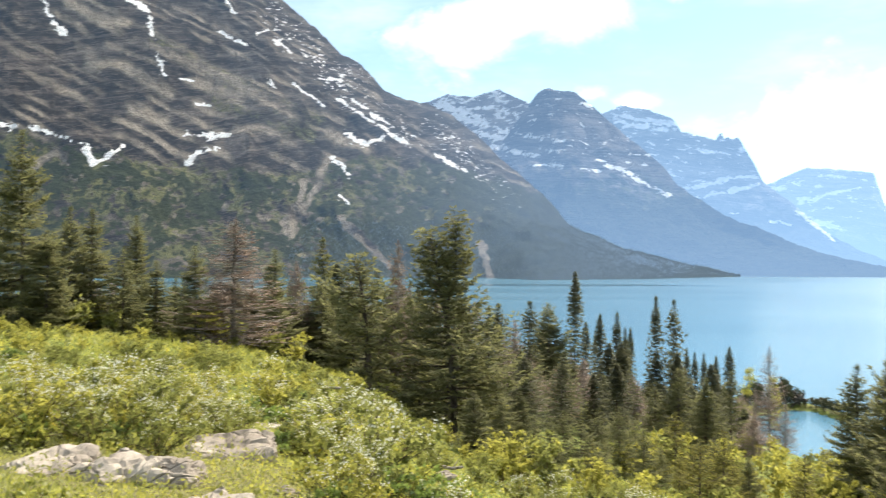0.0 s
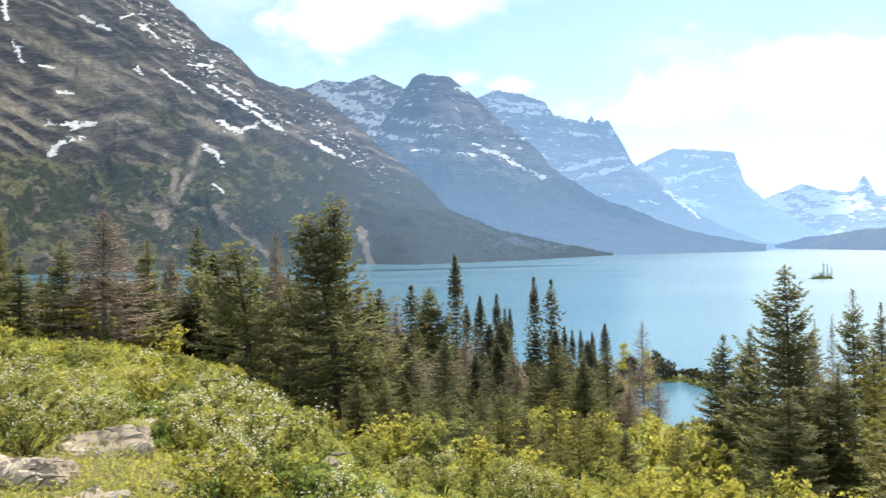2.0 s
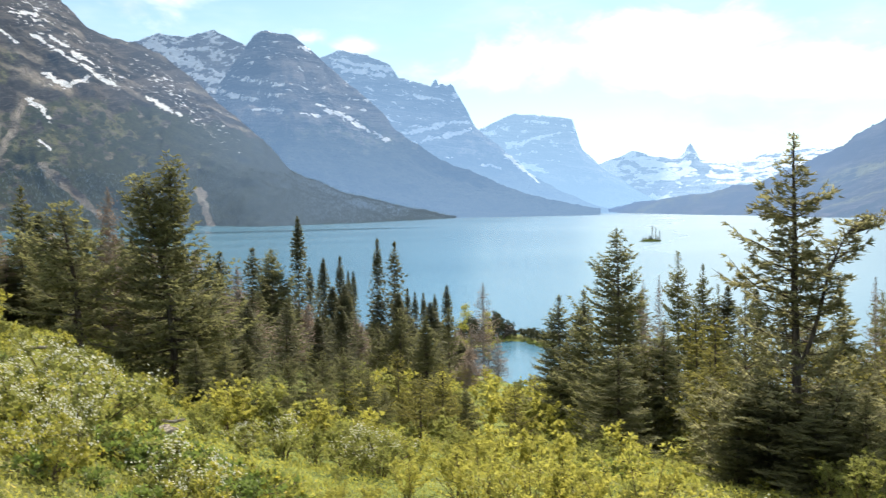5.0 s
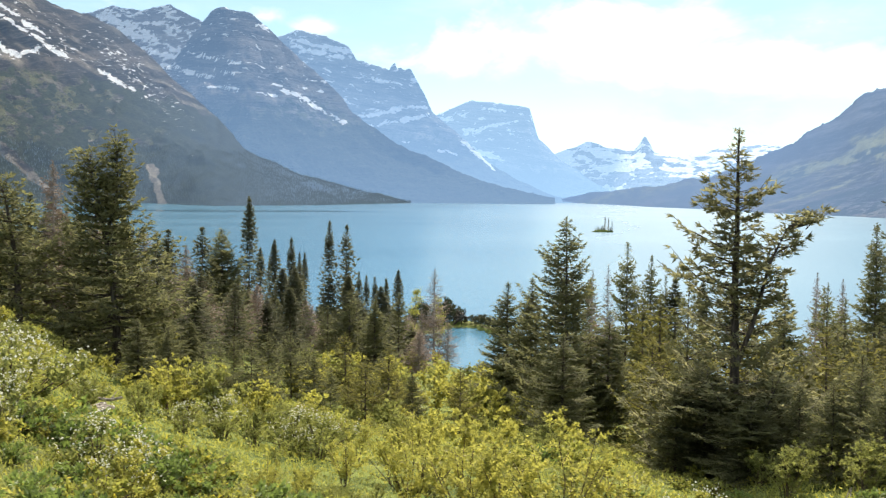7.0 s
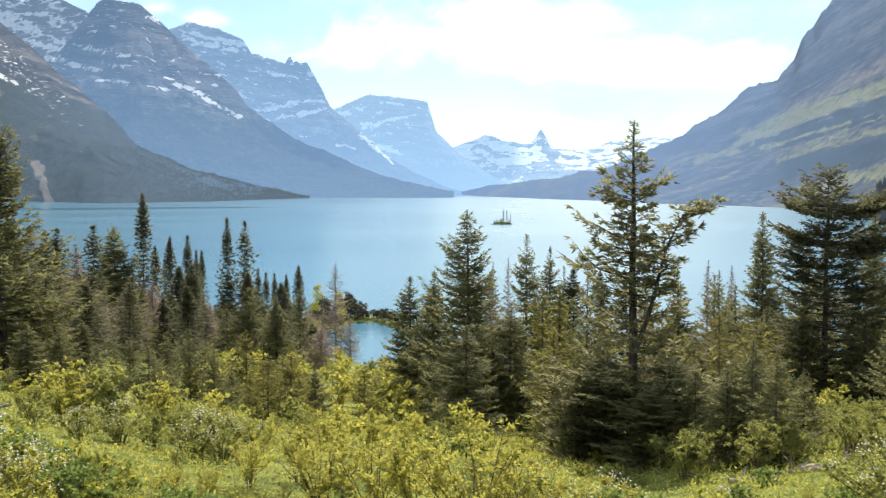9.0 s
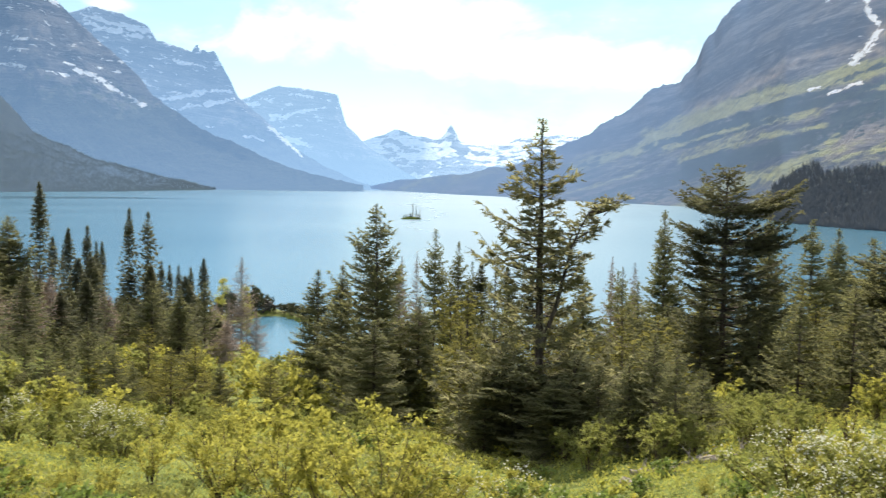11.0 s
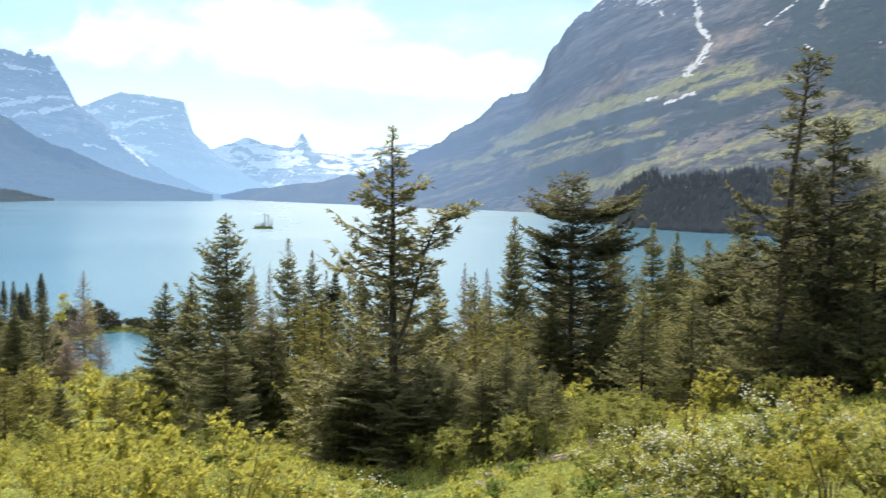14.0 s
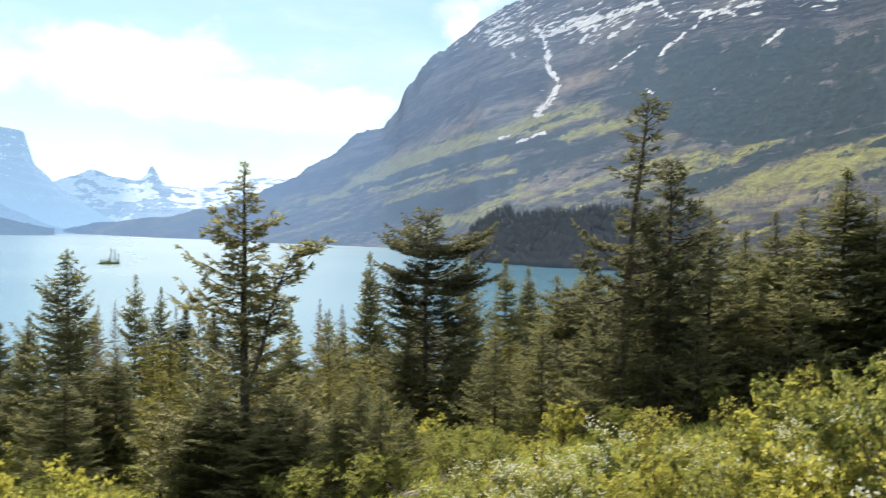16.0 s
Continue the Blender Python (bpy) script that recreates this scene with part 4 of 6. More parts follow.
def conifer(name, seed, tall=10.0, wide=3.6, whorl=0.30, per=5, needle=0.10, twig_gap=0.14, bare=0.08, power=0.85, droop=0.12, lift=0.35,
            gaps=0.1, clump=0.0, dense=1.0, foliage=None, wood=None, lean=0.0, dead=0.0, thick=0.11, rag=0.28, fine_limbs=True, skirt=0.68, bough=0.36,
            vary=0.42, upturn=0.16, inner=0.12, flat=1.0, tilt=0.11, shape=None, forks=(), boughs=()):
    """A spruce or fir: trunk, branches in whorls, twigs and needle sprays. Returns the Empty that holds the parts.
    shape: rows of height share and reach to either side, for a crown that is lopsided; forks: side stems as (points, reach);
    boughs: single heavy boughs as (height share, side, reach)."""
    rng = np.random.default_rng(seed)
    root = new(name)
    trunk, limbs, crown = Heap(), Heap(), Heap()
    t = np.linspace(0, 1, 14)
    sway = np.stack([np.cumsum(rng.normal(0, 0.015, 14)), np.cumsum(rng.normal(0, 0.015, 14)), t * 0], 1) * tall * 0.1
    sway[:, 0] += lean * t ** 2 * tall * 0.1
    sway -= sway[0]
    axis = sway + np.stack([t * 0, t * 0, t * tall], 1)
    radii = thick * (1 - t) ** 0.8 + 0.012
    radii[0] *= 1.35
    axis[0, 2] -= 0.5
    tube(trunk, axis, radii, 8)
    needles = [[], [], [], []]
    if shape:
        rows = np.array(shape)
        wide = 2 * float(rows[:, 1:].mean())

    def reach_of(f, az):
        """How far the crown reaches at a share of the height, towards a side."""
        if not shape:
            return max(0.03, min(1.0, (1 - f) / skirt) ** power) * wide * 0.5
        left, right = np.interp(f, rows[::-1, 0], rows[::-1, 1]), np.interp(f, rows[::-1, 0], rows[::-1, 2])
        return math.hypot((right if math.cos(az) > 0 else left) * math.cos(az), 0.42 * (left + right) * math.sin(az))

    def limb(core, f, az, full):
        tip_size = min(1.0, max(0.5, full / (0.10 * wide)))
        length = full * min(1.0, 0.82 + (f - bare) * 2.0) * (1.0 - vary * 0.6 + vary * rng.random()) * (1.2 if rng.random() < 0.1 else 1.0)
        length = max(length, 0.10)
        if not shape:
            length *= 1 + rag * (math.sin(2 * az + 0.9 * core[2] + seed) * 0.6 + math.sin(3 * az - 2.1 * core[2] + 2 * seed) * 0.4)
        out = np.array([math.cos(az), math.sin(az), 0.0])
        pitch = lift * f - droop * (1 - f) * 2 + rng.normal(0, tilt) + 9.0 * max(0.0, f - 0.88)
        bend = 0.25 * (1 - f) * (0.6 + rng.random() * 0.8)
        rise = upturn * (0.4 + 1.2 * rng.random())
        u = np.linspace(0, 1, 5)
        pts = core + np.array([0, 0, rng.normal(0, 0.06)]) + out * (u * length)[:, None] + np.array([0, 0, 1.0]) * (length * (pitch * u + bend * (u ** 2 - 0.6 * u) + rise * u ** 3))[:, None]
        pts[1:-1] += rng.normal(0, 0.02 * length, (3, 3))
        if fine_limbs:
            tube(limbs, pts, np.interp(u, [0, 1], [0.010 + 0.012 * length, 0.004]), 3)
        else:
            blades(limbs, pts[:1], unit((pts[-1] - pts[0])[None]), [length], [0.05], rng)
        side = np.cross(out, [0, 0, 1.0])
        n = max(2, int(length / twig_gap))
        uu = np.linspace(inner, 1.0, n) if not clump else np.clip(rng.beta(2.2, 1.1, n), inner, 1.0)
        sprig = rng.random(n) < 0.25 if dead and rng.random() < dead else np.ones(n, bool)
        for q, ok in zip(uu, sprig):
            foot = np.array([np.interp(q, u, pts[:, 0]), np.interp(q, u, pts[:, 1]), np.interp(q, u, pts[:, 2])])
            for s in (-1, 1, 0):
                reach = min((0.15 * tip_size + bough * length * (1.05 - q)) * (0.7 + 0.6 * rng.random()), 0.85 * wide / 4.4)
                d = out * (0.55 + 0.4 * rng.random()) + side * s * (0.85 + 0.3 * rng.random()) + np.array([0, 0, rng.normal(-0.04 + 0.5 * rise * q, 0.16)])
                if s == 0:
                    d = out * 0.8 + np.array([0, 0, -0.35 + 0.6 * rng.random()])
                    reach *= 0.5
                d = d / np.linalg.norm(d)
                if not ok:
                    if s:
                        blades(limbs, foot[None], d[None], [reach * 1.1], [0.026], rng, True)
                    continue
                m = max(2, int(reach / needle * 2.3 * dense))
                needles[0].append(foot + d * (reach * rng.random(m))[:, None])
                needles[1].append(unit(d * 0.85 + rng.normal(0, 0.30, (m, 3)) + np.array([0, 0, 0.16])))
                needles[2].append(tip_size * needle * (0.75 + 0.6 * rng.random(m)))
                needles[3].append(tip_size * needle * (0.34 + 0.2 * rng.random(m)))

    def whorls(line, z, stop, full_of, share):
        while z < stop:
            f = share(z)
            core = np.array([np.interp(z, line[:, 2], line[:, 0]), np.interp(z, line[:, 2], line[:, 1]), z])
            count = max(3, int(round(per * (0.75 + 0.5 * rng.random()))))
            spin = rng.random() * 6.283
            for k in range(count):
                if rng.random() >= gaps + (0.12 if shape and f < 0.3 else 0.0):
                    az = spin + k * 6.283 / count + rng.normal(0, 0.25)
                    limb(core, f, az, full_of(f, az, z))
            z += whorl * (0.75 + 0.5 * rng.random()) * (0.42 + 0.75 * (1 - f))

    whorls(axis, bare * tall, tall * 0.985, lambda f, az, z: reach_of(f, az), lambda z: z / tall)
    for f, az, reach in boughs:
        core = np.array([np.interp(f, t, axis[:, 0]), np.interp(f, t, axis[:, 1]), f * tall])
        for k in range(4):
            limb(core + rng.normal(0, 0.07, 3), f, radians(az) + rng.normal(0, 0.22), reach * (1.05 - 0.12 * k))
    for points, reach in forks:
        line = np.array(points, float)
        tube(trunk, line, np.linspace(thick * 0.55, 0.012, len(line)), 6)
        low, high = line[1, 2], line[-1, 2]
        whorls(line, low, high, lambda f, az, z: reach * (0.35 + 0.65 * min(1.0, 2.2 * (1 - (z - low) / (high - low + 0.01)))), lambda z: z / tall)
    base, ahead, long, broad = [np.concatenate(k) for k in needles]
    # sprays lie flat along their twig, with a little roll
    across = unit(np.cross(ahead, np.array([0, 0, flat]) + rng.normal(0, 0.55, ahead.shape)))
    half = across * (broad * 0.5)[:, None]
    crown.put(np.stack([base - half, base + half, base + ahead * long[:, None]], 1).reshape(-1, 3), np.arange(len(base) * 3).reshape(-1, 3))
    top = axis[-1] + np.array([0, 0, 1.0]) * rng.uniform(-0.25, 0.02, 40)[:, None]
    blades(crown, top, unit(rng.normal(0, 0.6, (40, 3)) + [0, 0, 0.7]), np.full(40, needle * 0.5), np.full(40, needle * 0.18), rng)
    part("trunk", trunk.mesh("trunk", wood or BARK, True), root)
    tagged(part("branchwork", limbs.mesh("branchwork", wood or BARK), root), kind="stuff")
    part("crown", crown.mesh("crown", foliage or NEEDLES), root)
    root["tall"], root["wide"] = tall, wide
    return root


def broadleaf(name, seed, tall=6.0, wide=2.4, leaf=0.10, count=2600, stems=1, foliage=None, wood=None):
    """A small aspen or willow: stems, rising limbs and loose leaves."""
    rng = np.random.default_rng(seed)
    root = new(name)
    trunk, limbs, crown = Heap(), Heap(), Heap()
    spots = []
    for s in range(stems):
        lean = rng.normal(0, 0.16, 2) if stems > 1 else rng.normal(0, 0.05, 2)
        h = tall * (1 if s == 0 else 0.6 + 0.35 * rng.random())
        t = np.linspace(0, 1, 8)
        axis = np.stack([lean[0] * h * t + rng.normal(0, 0.03, 8), lean[1] * h * t + rng.normal(0, 0.03, 8), h * t], 1)
        axis[0, 2] -= 0.4
        tube(trunk, axis, 0.012 * tall * (1 - t) ** 0.7 + 0.008, 6)
        for k in range(int(18 * h / 6)):
            f = 0.25 + 0.72 * rng.random()
            foot = np.array([np.interp(f, t, axis[:, c]) for c in range(3)])
            az = rng.random() * 6.283
            reach = wide * 0.5 * (0.35 + 0.65 * math.sin(math.pi * min(1, f * 0.95))) * (0.5 + 0.6 * rng.random())
            d = np.array([math.cos(az), math.sin(az), 0.55 + 0.5 * rng.random()])
            tip = foot + d * reach * 0.85
            mid = (foot + tip) / 2 + rng.normal(0, 0.06, 3)
            tube(limbs, [foot, mid, tip], [0.014, 0.009, 0.003], 3)
            for _ in range(5):
                spots.append(foot + (tip - foot) * (0.3 + 0.75 * rng.random()))
    spots = np.array(spots)
    pick = spots[rng.integers(0, len(spots), count)] + rng.normal(0, 0.16, (count, 3)) * np.array([1, 1, 0.8])
    blades(crown, pick, unit(rng.normal(0, 1, (count, 3))), leaf * (0.7 + 0.6 * rng.random(count)), leaf * (0.55 + 0.3 * rng.random(count)), rng)
    part("trunk", trunk.mesh("trunk", wood or TWIGS, True), root)
    tagged(part("branchwork", limbs.mesh("branchwork", wood or TWIGS), root), kind="stuff")
    part("crown", crown.mesh("crown", foliage or LEAVES_YOUNG), root)
    root["tall"], root["wide"] = tall, wide
    return root


SPARE = []


def pattern(builder, *args, **kw):
    """A first example of a kind, kept in place by its first use."""
    ob = builder(*args, **kw)
    SPARE.append(ob)
    return ob


KINDS = {
    "spruce": [pattern(conifer, "spruce_tree", 1, wide=4.0, whorl=0.38, per=7, needle=0.21, dense=1.0, power=1.0, rag=0.36), pattern(conifer, "spruce_tree", 2, wide=3.9, whorl=0.42, per=7, gaps=0.16, needle=0.21, dense=1.0, power=1.05, rag=0.45),
               pattern(conifer, "spruce_tree", 3, wide=5.0, whorl=0.42, per=7, power=1.0, needle=0.21, dense=1.0, bare=0.04, gaps=0.18, rag=0.4)],
    "broad": [pattern(conifer, "spruce_tree", 4, tall=9, wide=5.8, power=0.95, whorl=0.54, per=7, needle=0.26, dense=1.0, twig_gap=0.25, bare=0.06, gaps=0.2, rag=0.42, bough=0.42, droop=0.16, lift=0.45),
              pattern(conifer, "spruce_tree", 5, tall=9, wide=5.6, power=1.05, whorl=0.56, per=7, needle=0.26, dense=1.0, twig_gap=0.25, gaps=0.24, bare=0.08, rag=0.46, bough=0.42, droop=0.16, lift=0.45)],
    "sapling": [pattern(conifer, "young_spruce_tree", 17, tall=6, wide=4.2, vary=0.6, upturn=0.25, tilt=0.2, power=0.95, whorl=0.55, per=6, needle=0.23, dense=1.15, twig_gap=0.22, bare=0.03, gaps=0.2, rag=0.45, foliage=NEEDLES_LIGHT),
                pattern(conifer, "young_spruce_tree", 18, tall=6, wide=4.6, power=0.85, whorl=0.60, per=6, needle=0.23, dense=1.15, twig_gap=0.22, bare=0.03, gaps=0.25, rag=0.5, foliage=NEEDLES_LIGHT)],
    "open": [pattern(conifer, "spruce_tree", 6, wide=5.6, whorl=0.38, per=6, gaps=0.38, clump=1.0, droop=0.04, lift=0.55, power=1.25, dense=0.95, bare=0.06, needle=0.18, rag=0.5),
             pattern(conifer, "spruce_tree", 7, wide=5.0, whorl=0.38, per=6, gaps=0.40, clump=1.0, droop=0.02, lift=0.55, power=1.15, dense=0.95, lean=0.5, bare=0.05, needle=0.18, rag=0.55)],
    "layered": [pattern(conifer, "fir_tree", 8, wide=5.4, whorl=0.54, per=8, gaps=0.20, droop=0.0, lift=0.12, power=0.66, dense=1.0, needle=0.20, rag=0.62, bough=0.42)],
    "spire": [pattern(conifer, "fir_tree", 9, tall=16, wide=4.4, whorl=0.52, per=8, needle=0.42, twig_gap=0.42, dense=1.0, power=0.85, droop=0.2, foliage=NEEDLES_DARK, bare=0.03, fine_limbs=False, skirt=0.95, rag=0.2),
              pattern(conifer, "fir_tree", 10, tall=16, wide=4.6, whorl=0.55, per=8, needle=0.42, twig_gap=0.42, dense=1.0, power=0.9, gaps=0.12, foliage=NEEDLES_DARK, bare=0.03, fine_limbs=False, skirt=0.95, rag=0.25)],
    "tall": [pattern(conifer, "spruce_tree", 13, tall=13, wide=5.2, whorl=0.7, per=7, needle=0.46, twig_gap=0.44, dense=1.0, power=0.95, gaps=0.14, bare=0.03, fine_limbs=False, skirt=0.85, foliage=NEEDLES_DARK),
             pattern(conifer, "spruce_tree", 16, tall=13, wide=5.0, whorl=0.75, per=7, needle=0.46, twig_gap=0.44, dense=1.0, power=1.0, gaps=0.2, bare=0.03, fine_limbs=False, rag=0.4, skirt=0.85)],
    "dead": [pattern(conifer, "withered_spruce_tree", 11, wide=4.4, whorl=0.27, per=7, gaps=0.1, dead=0.75, tilt=0.16, vary=0.5, foliage=NEEDLES_DEAD, wood=DEADWOOD, needle=0.15, twig_gap=0.18, dense=0.7, droop=0.2, power=0.95),
             pattern(conifer, "withered_spruce_tree", 12, wide=4.2, whorl=0.30, per=6, gaps=0.12, dead=0.88, tilt=0.18, vary=0.5, foliage=NEEDLES_DEAD, wood=DEADWOOD, needle=0.15, twig_gap=0.18, dense=0.6, droop=0.05, power=0.95)],
    "aspen": [pattern(broadleaf, "aspen_tree", 14, count=1300, leaf=0.15), pattern(broadleaf, "aspen_tree", 15, wide=3.0, stems=2, count=1300, leaf=0.15)],
}
LABELS = {
    "spruce": ("green spruce tree with sunlit needle sprays on the slope", "spruce"), "broad": ("dense broad spruce tree with boughs down to the ground", "spruce"),
    "open": ("tall open spruce tree with gaps between its boughs", "spruce"), "layered": ("sturdy fir tree with flat layered boughs", "fir"),
    "sapling": ("young yellow-green spruce tree between the taller trees", "spruce"), "spire": ("narrow dark fir tree near the lake shore", "fir"), "tall": ("tall green spruce tree in the shore woods", "spruce"),
    "dead": ("withered grey-brown spruce tree with bare twigs", "dead tree"), "aspen": ("slender aspen tree with loose yellow-green leaves", "aspen"),
}
USED = set()
SPIN = random.Random(5)


def plant(kind, az, el, r, wide, pick=None, group=""):
    """Sets a tree on the ground at a bearing and distance so that its tip stands at the given height over the horizon."""
    stock = KINDS[kind]
    first = stock[SPIN.randrange(len(stock)) if pick is None else pick]
    p = at(az, r, -0.1)
    tall = EYE_Z + r * math.tan(radians(el)) - p.z
    wide *= 1.1 if kind == "spire" else 1.0 if kind in ("aspen", "open") else 1.15
    wide = min(wide, tall * (0.62 if kind in ("broad", "sapling", "spruce", "tall", "spire") else 1.0))
    m = pose(*p, rz=SPIN.uniform(0, 360)) @ Matrix.Diagonal((wide / first["wide"], wide / first["wide"], tall / first["tall"], 1))
    if first.name in USED:
        ob = copy_thing(first, m @ Matrix.Diagonal([1 / k for k in first.scale] + [1]))
    else:
        USED.add(first.name)
        first.matrix_basis = m
        ob = first
    return tagged(ob, *LABELS[kind], group or kind + " trees")


GROVE = [("spruce", -24.1, 7.4, 44, 3.4), ("spruce", -26.4, 6.3, 46, 3.4), ("spruce", -22.9, 2.0, 43, 2.8), ("spruce", -21.6, 3.3, 46, 2.5), ("spruce", -20.5, 3.2, 47, 2.7),
         ("broad", -18.8, 0.95, 46, 3.3), ("spruce", -18.1, 2.9, 53, 1.9), ("spruce", -17.0, 0.3, 47, 2.8), ("spruce", -15.9, -0.7, 49, 2.2), ("spruce", -14.8, 1.15, 45, 2.1),
         ("dead", -12.6, 2.8, 44, 4.6), ("dead", -13.4, -0.4, 49, 2.4), ("spruce", -10.2, 1.0, 51, 2.2), ("dead", -9.0, 0.3, 54, 2.6), ("tall", -7.4, 1.7, 58, 3.0),
         ("dead", -2.9, 1.6, 52, 2.6)]
SHORE_WOOD = [("spire", 3.2, -3.0, 100, 3.0), ("dead", 4.2, -3.1, 105, 3.6), ("tall", 5.1, -2.1, 112, 5.2), ("layered", 6.25, -2.2, 116, 5.4), ("spire", 7.83, -0.3, 120, 3.8),
              ("spire", 8.5, -3.3, 124, 2.8), ("spire", 9.3, -2.8, 120, 3.0), ("spire", 10.25, -2.7, 122, 3.0), ("spire", 10.75, -3.6, 126, 2.4), ("spire", 11.1, -3.6, 130, 2.2),
              ("spire", 12.5, -1.7, 125, 3.4), ("tall", 13.55, -1.95, 126, 4.6), ("spire", 14.3, -4.7, 140, 2.6), ("spire", 14.8, -4.95, 142, 2.6), ("spire", 15.3, -5.0, 140, 2.4)]
SHORE_WOOD_LOW = [("spire", 15.95, -5.1, 140, 2.4), ("spire", 16.7, -4.6, 122, 2.9), ("broad", 13.8, -5.9, 76, 6.0), ("broad", 12.5, -6.7, 78, 4.4), ("broad", 15.3, -6.9, 74, 4.6),
                  ("tall", 9.5, -6.4, 86, 3.8), ("dead", 11.2, -6.3, 92, 3.6), ("dead", 7.0, -5.8, 92, 4.0), ("dead", 4.9, -5.0, 88, 4.2), ("dead", 8.3, -5.4, 96, 3.6),
                  ("dead", 18.9, -4.5, 152, 6.0), ("dead", 18.1, -6.9, 150, 4.4), ("dead", 19.7, -7.6, 150, 4.0), ("dead", 17.3, -7.4, 140, 4.0), ("dead", 3.6, -4.2, 90, 3.2)]
MIDDLE = [("spruce", 23.4, -5.3, 56, 3.2), ("spruce", 24.8, -5.0, 52, 3.0), ("spruce", 30.35, -2.8, 100, 5.0), ("spruce", 31.8, -3.5, 100, 3.6),
          ("spruce", 32.6, -4.7, 100, 3.2), ("open", 34.1, -3.4, 36, 2.2), ("open", 41.6, -4.8, 34, 2.4),
          ("spruce", 44.0, -1.4, 60, 3.2), ("spruce", 49.8, -0.6, 46, 2.4), ("spruce", 52.1, -1.7, 70, 4.2), ("spruce", 53.4, -2.2, 72, 3.6)]
RIGHT_WOOD = [("broad", 55.2, -2.7, 40, 3.8), ("spruce", 57.2, -1.6, 38, 2.8), ("broad", 64.1, 1.4, 30, 3.4),
              ("spruce", 66.0, 0.2, 33, 3.0), ("spruce", 67.7, 1.2, 31, 3.0), ("spruce", 69.0, 1.5, 33, 2.6), ("spruce", 71.2, 3.6, 30, 3.6), ("spruce", 72.7, 2.1, 30, 3.0),
              ("spruce", 75.0, 3.2, 30, 3.4), ("broad", 60.6, -1.0, 30, 3.2), ("broad", 58.3, -2.5, 33, 3.0), ("broad", 63.0, -1.8, 33, 3.4), ("broad", 68.4, -1.5, 28, 3.2)]
for stand, name in ((GROVE, "trees of the meadow grove"), (SHORE_WOOD, "shore wood trees"), (SHORE_WOOD_LOW, "shore wood trees"), (MIDDLE, "trees on the slope"), (RIGHT_WOOD, "trees on the slope")):
    for row in stand:
        plant(*row, group=name)


def lone_tree(kind, az, el, r, seed, shape, **kw):
    """One of the trees that stand out on the slope, each with a crown of its own."""
    p = at(az, r, -0.1)
    ob = conifer("fir_tree" if kind == "layered" else "spruce_tree", seed, tall=EYE_Z + r * math.tan(radians(el)) - p.z, shape=[(1.0, 0.06, 0.06)] + shape, **kw)
    ob.matrix_basis = pose(*p, rz=-az)
    tagged(ob, *LABELS[kind], "trees on the slope")


# height share, reach to the left, reach to the right
lone_tree("open", 36.75, 3.85, 25, 206, [(0.956, 0.10, 0.12), (0.92, 0.18, 0.22), (0.89, 0.36, 0.34), (0.86, 0.34, 0.40), (0.815, 0.6, 0.45), (0.776, 0.8, 0.55), (0.72, 0.6, 0.55), (0.69, 0.5, 0.45),
          (0.658, 1.15, 0.4), (0.61, 1.1, 0.6), (0.55, 1.4, 0.8), (0.47, 1.5, 1.1), (0.39, 1.2, 1.1), (0.33, 0.9, 0.9), (0.266, 1.7, 1.6), (0.17, 2.6, 2.6), (0.03, 2.8, 3.1)],
          whorl=0.32, per=7, gaps=0.28, clump=1.0, droop=0.05, lift=0.30, dense=1.0, bare=0.05, needle=0.15, twig_gap=0.11, inner=0.15, vary=0.6, upturn=0.28, tilt=0.2, bough=0.32, thick=0.14, foliage=NEEDLES_OPEN,
          boughs=[(0.07, 5, 3.0), (0.06, 175, 2.8), (0.14, -30, 2.6), (0.20, 10, 2.3), (0.13, 215, 2.4), (0.22, 200, 2.0), (0.16, 15, 2.6), (0.19, 170, 2.6), (0.12, 200, 2.5), (0.10, -20, 2.8), (0.25, 185, 2.0), (0.63, 180, 1.5), (0.77, 185, 1.15), (0.81, 5, 0.95)],
          forks=[([(0.05, 0, 3.1), (0.42, -0.1, 4.2), (0.80, -0.15, 5.8), (1.15, -0.15, 6.6), (1.65, -0.15, 7.05)], 0.62), ([(1.2, -0.15, 6.65), (1.6, -0.15, 6.75), (1.95, -0.15, 6.95)], 0.42)])
lone_tree("layered", 47.45, 1.06, 42, 208, [(0.99, 0.3, 0.35), (0.94, 0.6, 0.5), (0.895, 1.5, 0.6), (0.86, 1.7, 2.5), (0.83, 1.8, 2.8), (0.79, 1.3, 1.5), (0.76, 0.8, 0.8), (0.726, 1.9, 1.4),
          (0.695, 2.0, 2.9), (0.655, 1.7, 2.8), (0.607, 2.0, 1.7), (0.52, 1.8, 2.4), (0.40, 2.0, 2.6), (0.24, 2.1, 2.7), (0.06, 1.9, 3.0)],
          whorl=0.44, per=8, gaps=0.10, droop=-0.02, lift=0.06, needle=0.19, dense=1.05, twig_gap=0.15, bare=0.06, vary=0.45, upturn=0.20, inner=0.28, bough=0.32, foliage=NEEDLES_DARK, thick=0.15,
          boughs=[(0.845, 5, 2.9), (0.825, -8, 2.5), (0.86, 175, 1.7), (0.83, 190, 1.8), (0.70, 3, 3.0), (0.67, -10, 2.8), (0.71, 178, 2.0), (0.61, 185, 2.1), (0.52, 0, 2.7), (0.12, -15, 3.4), (0.10, 10, 3.2)])
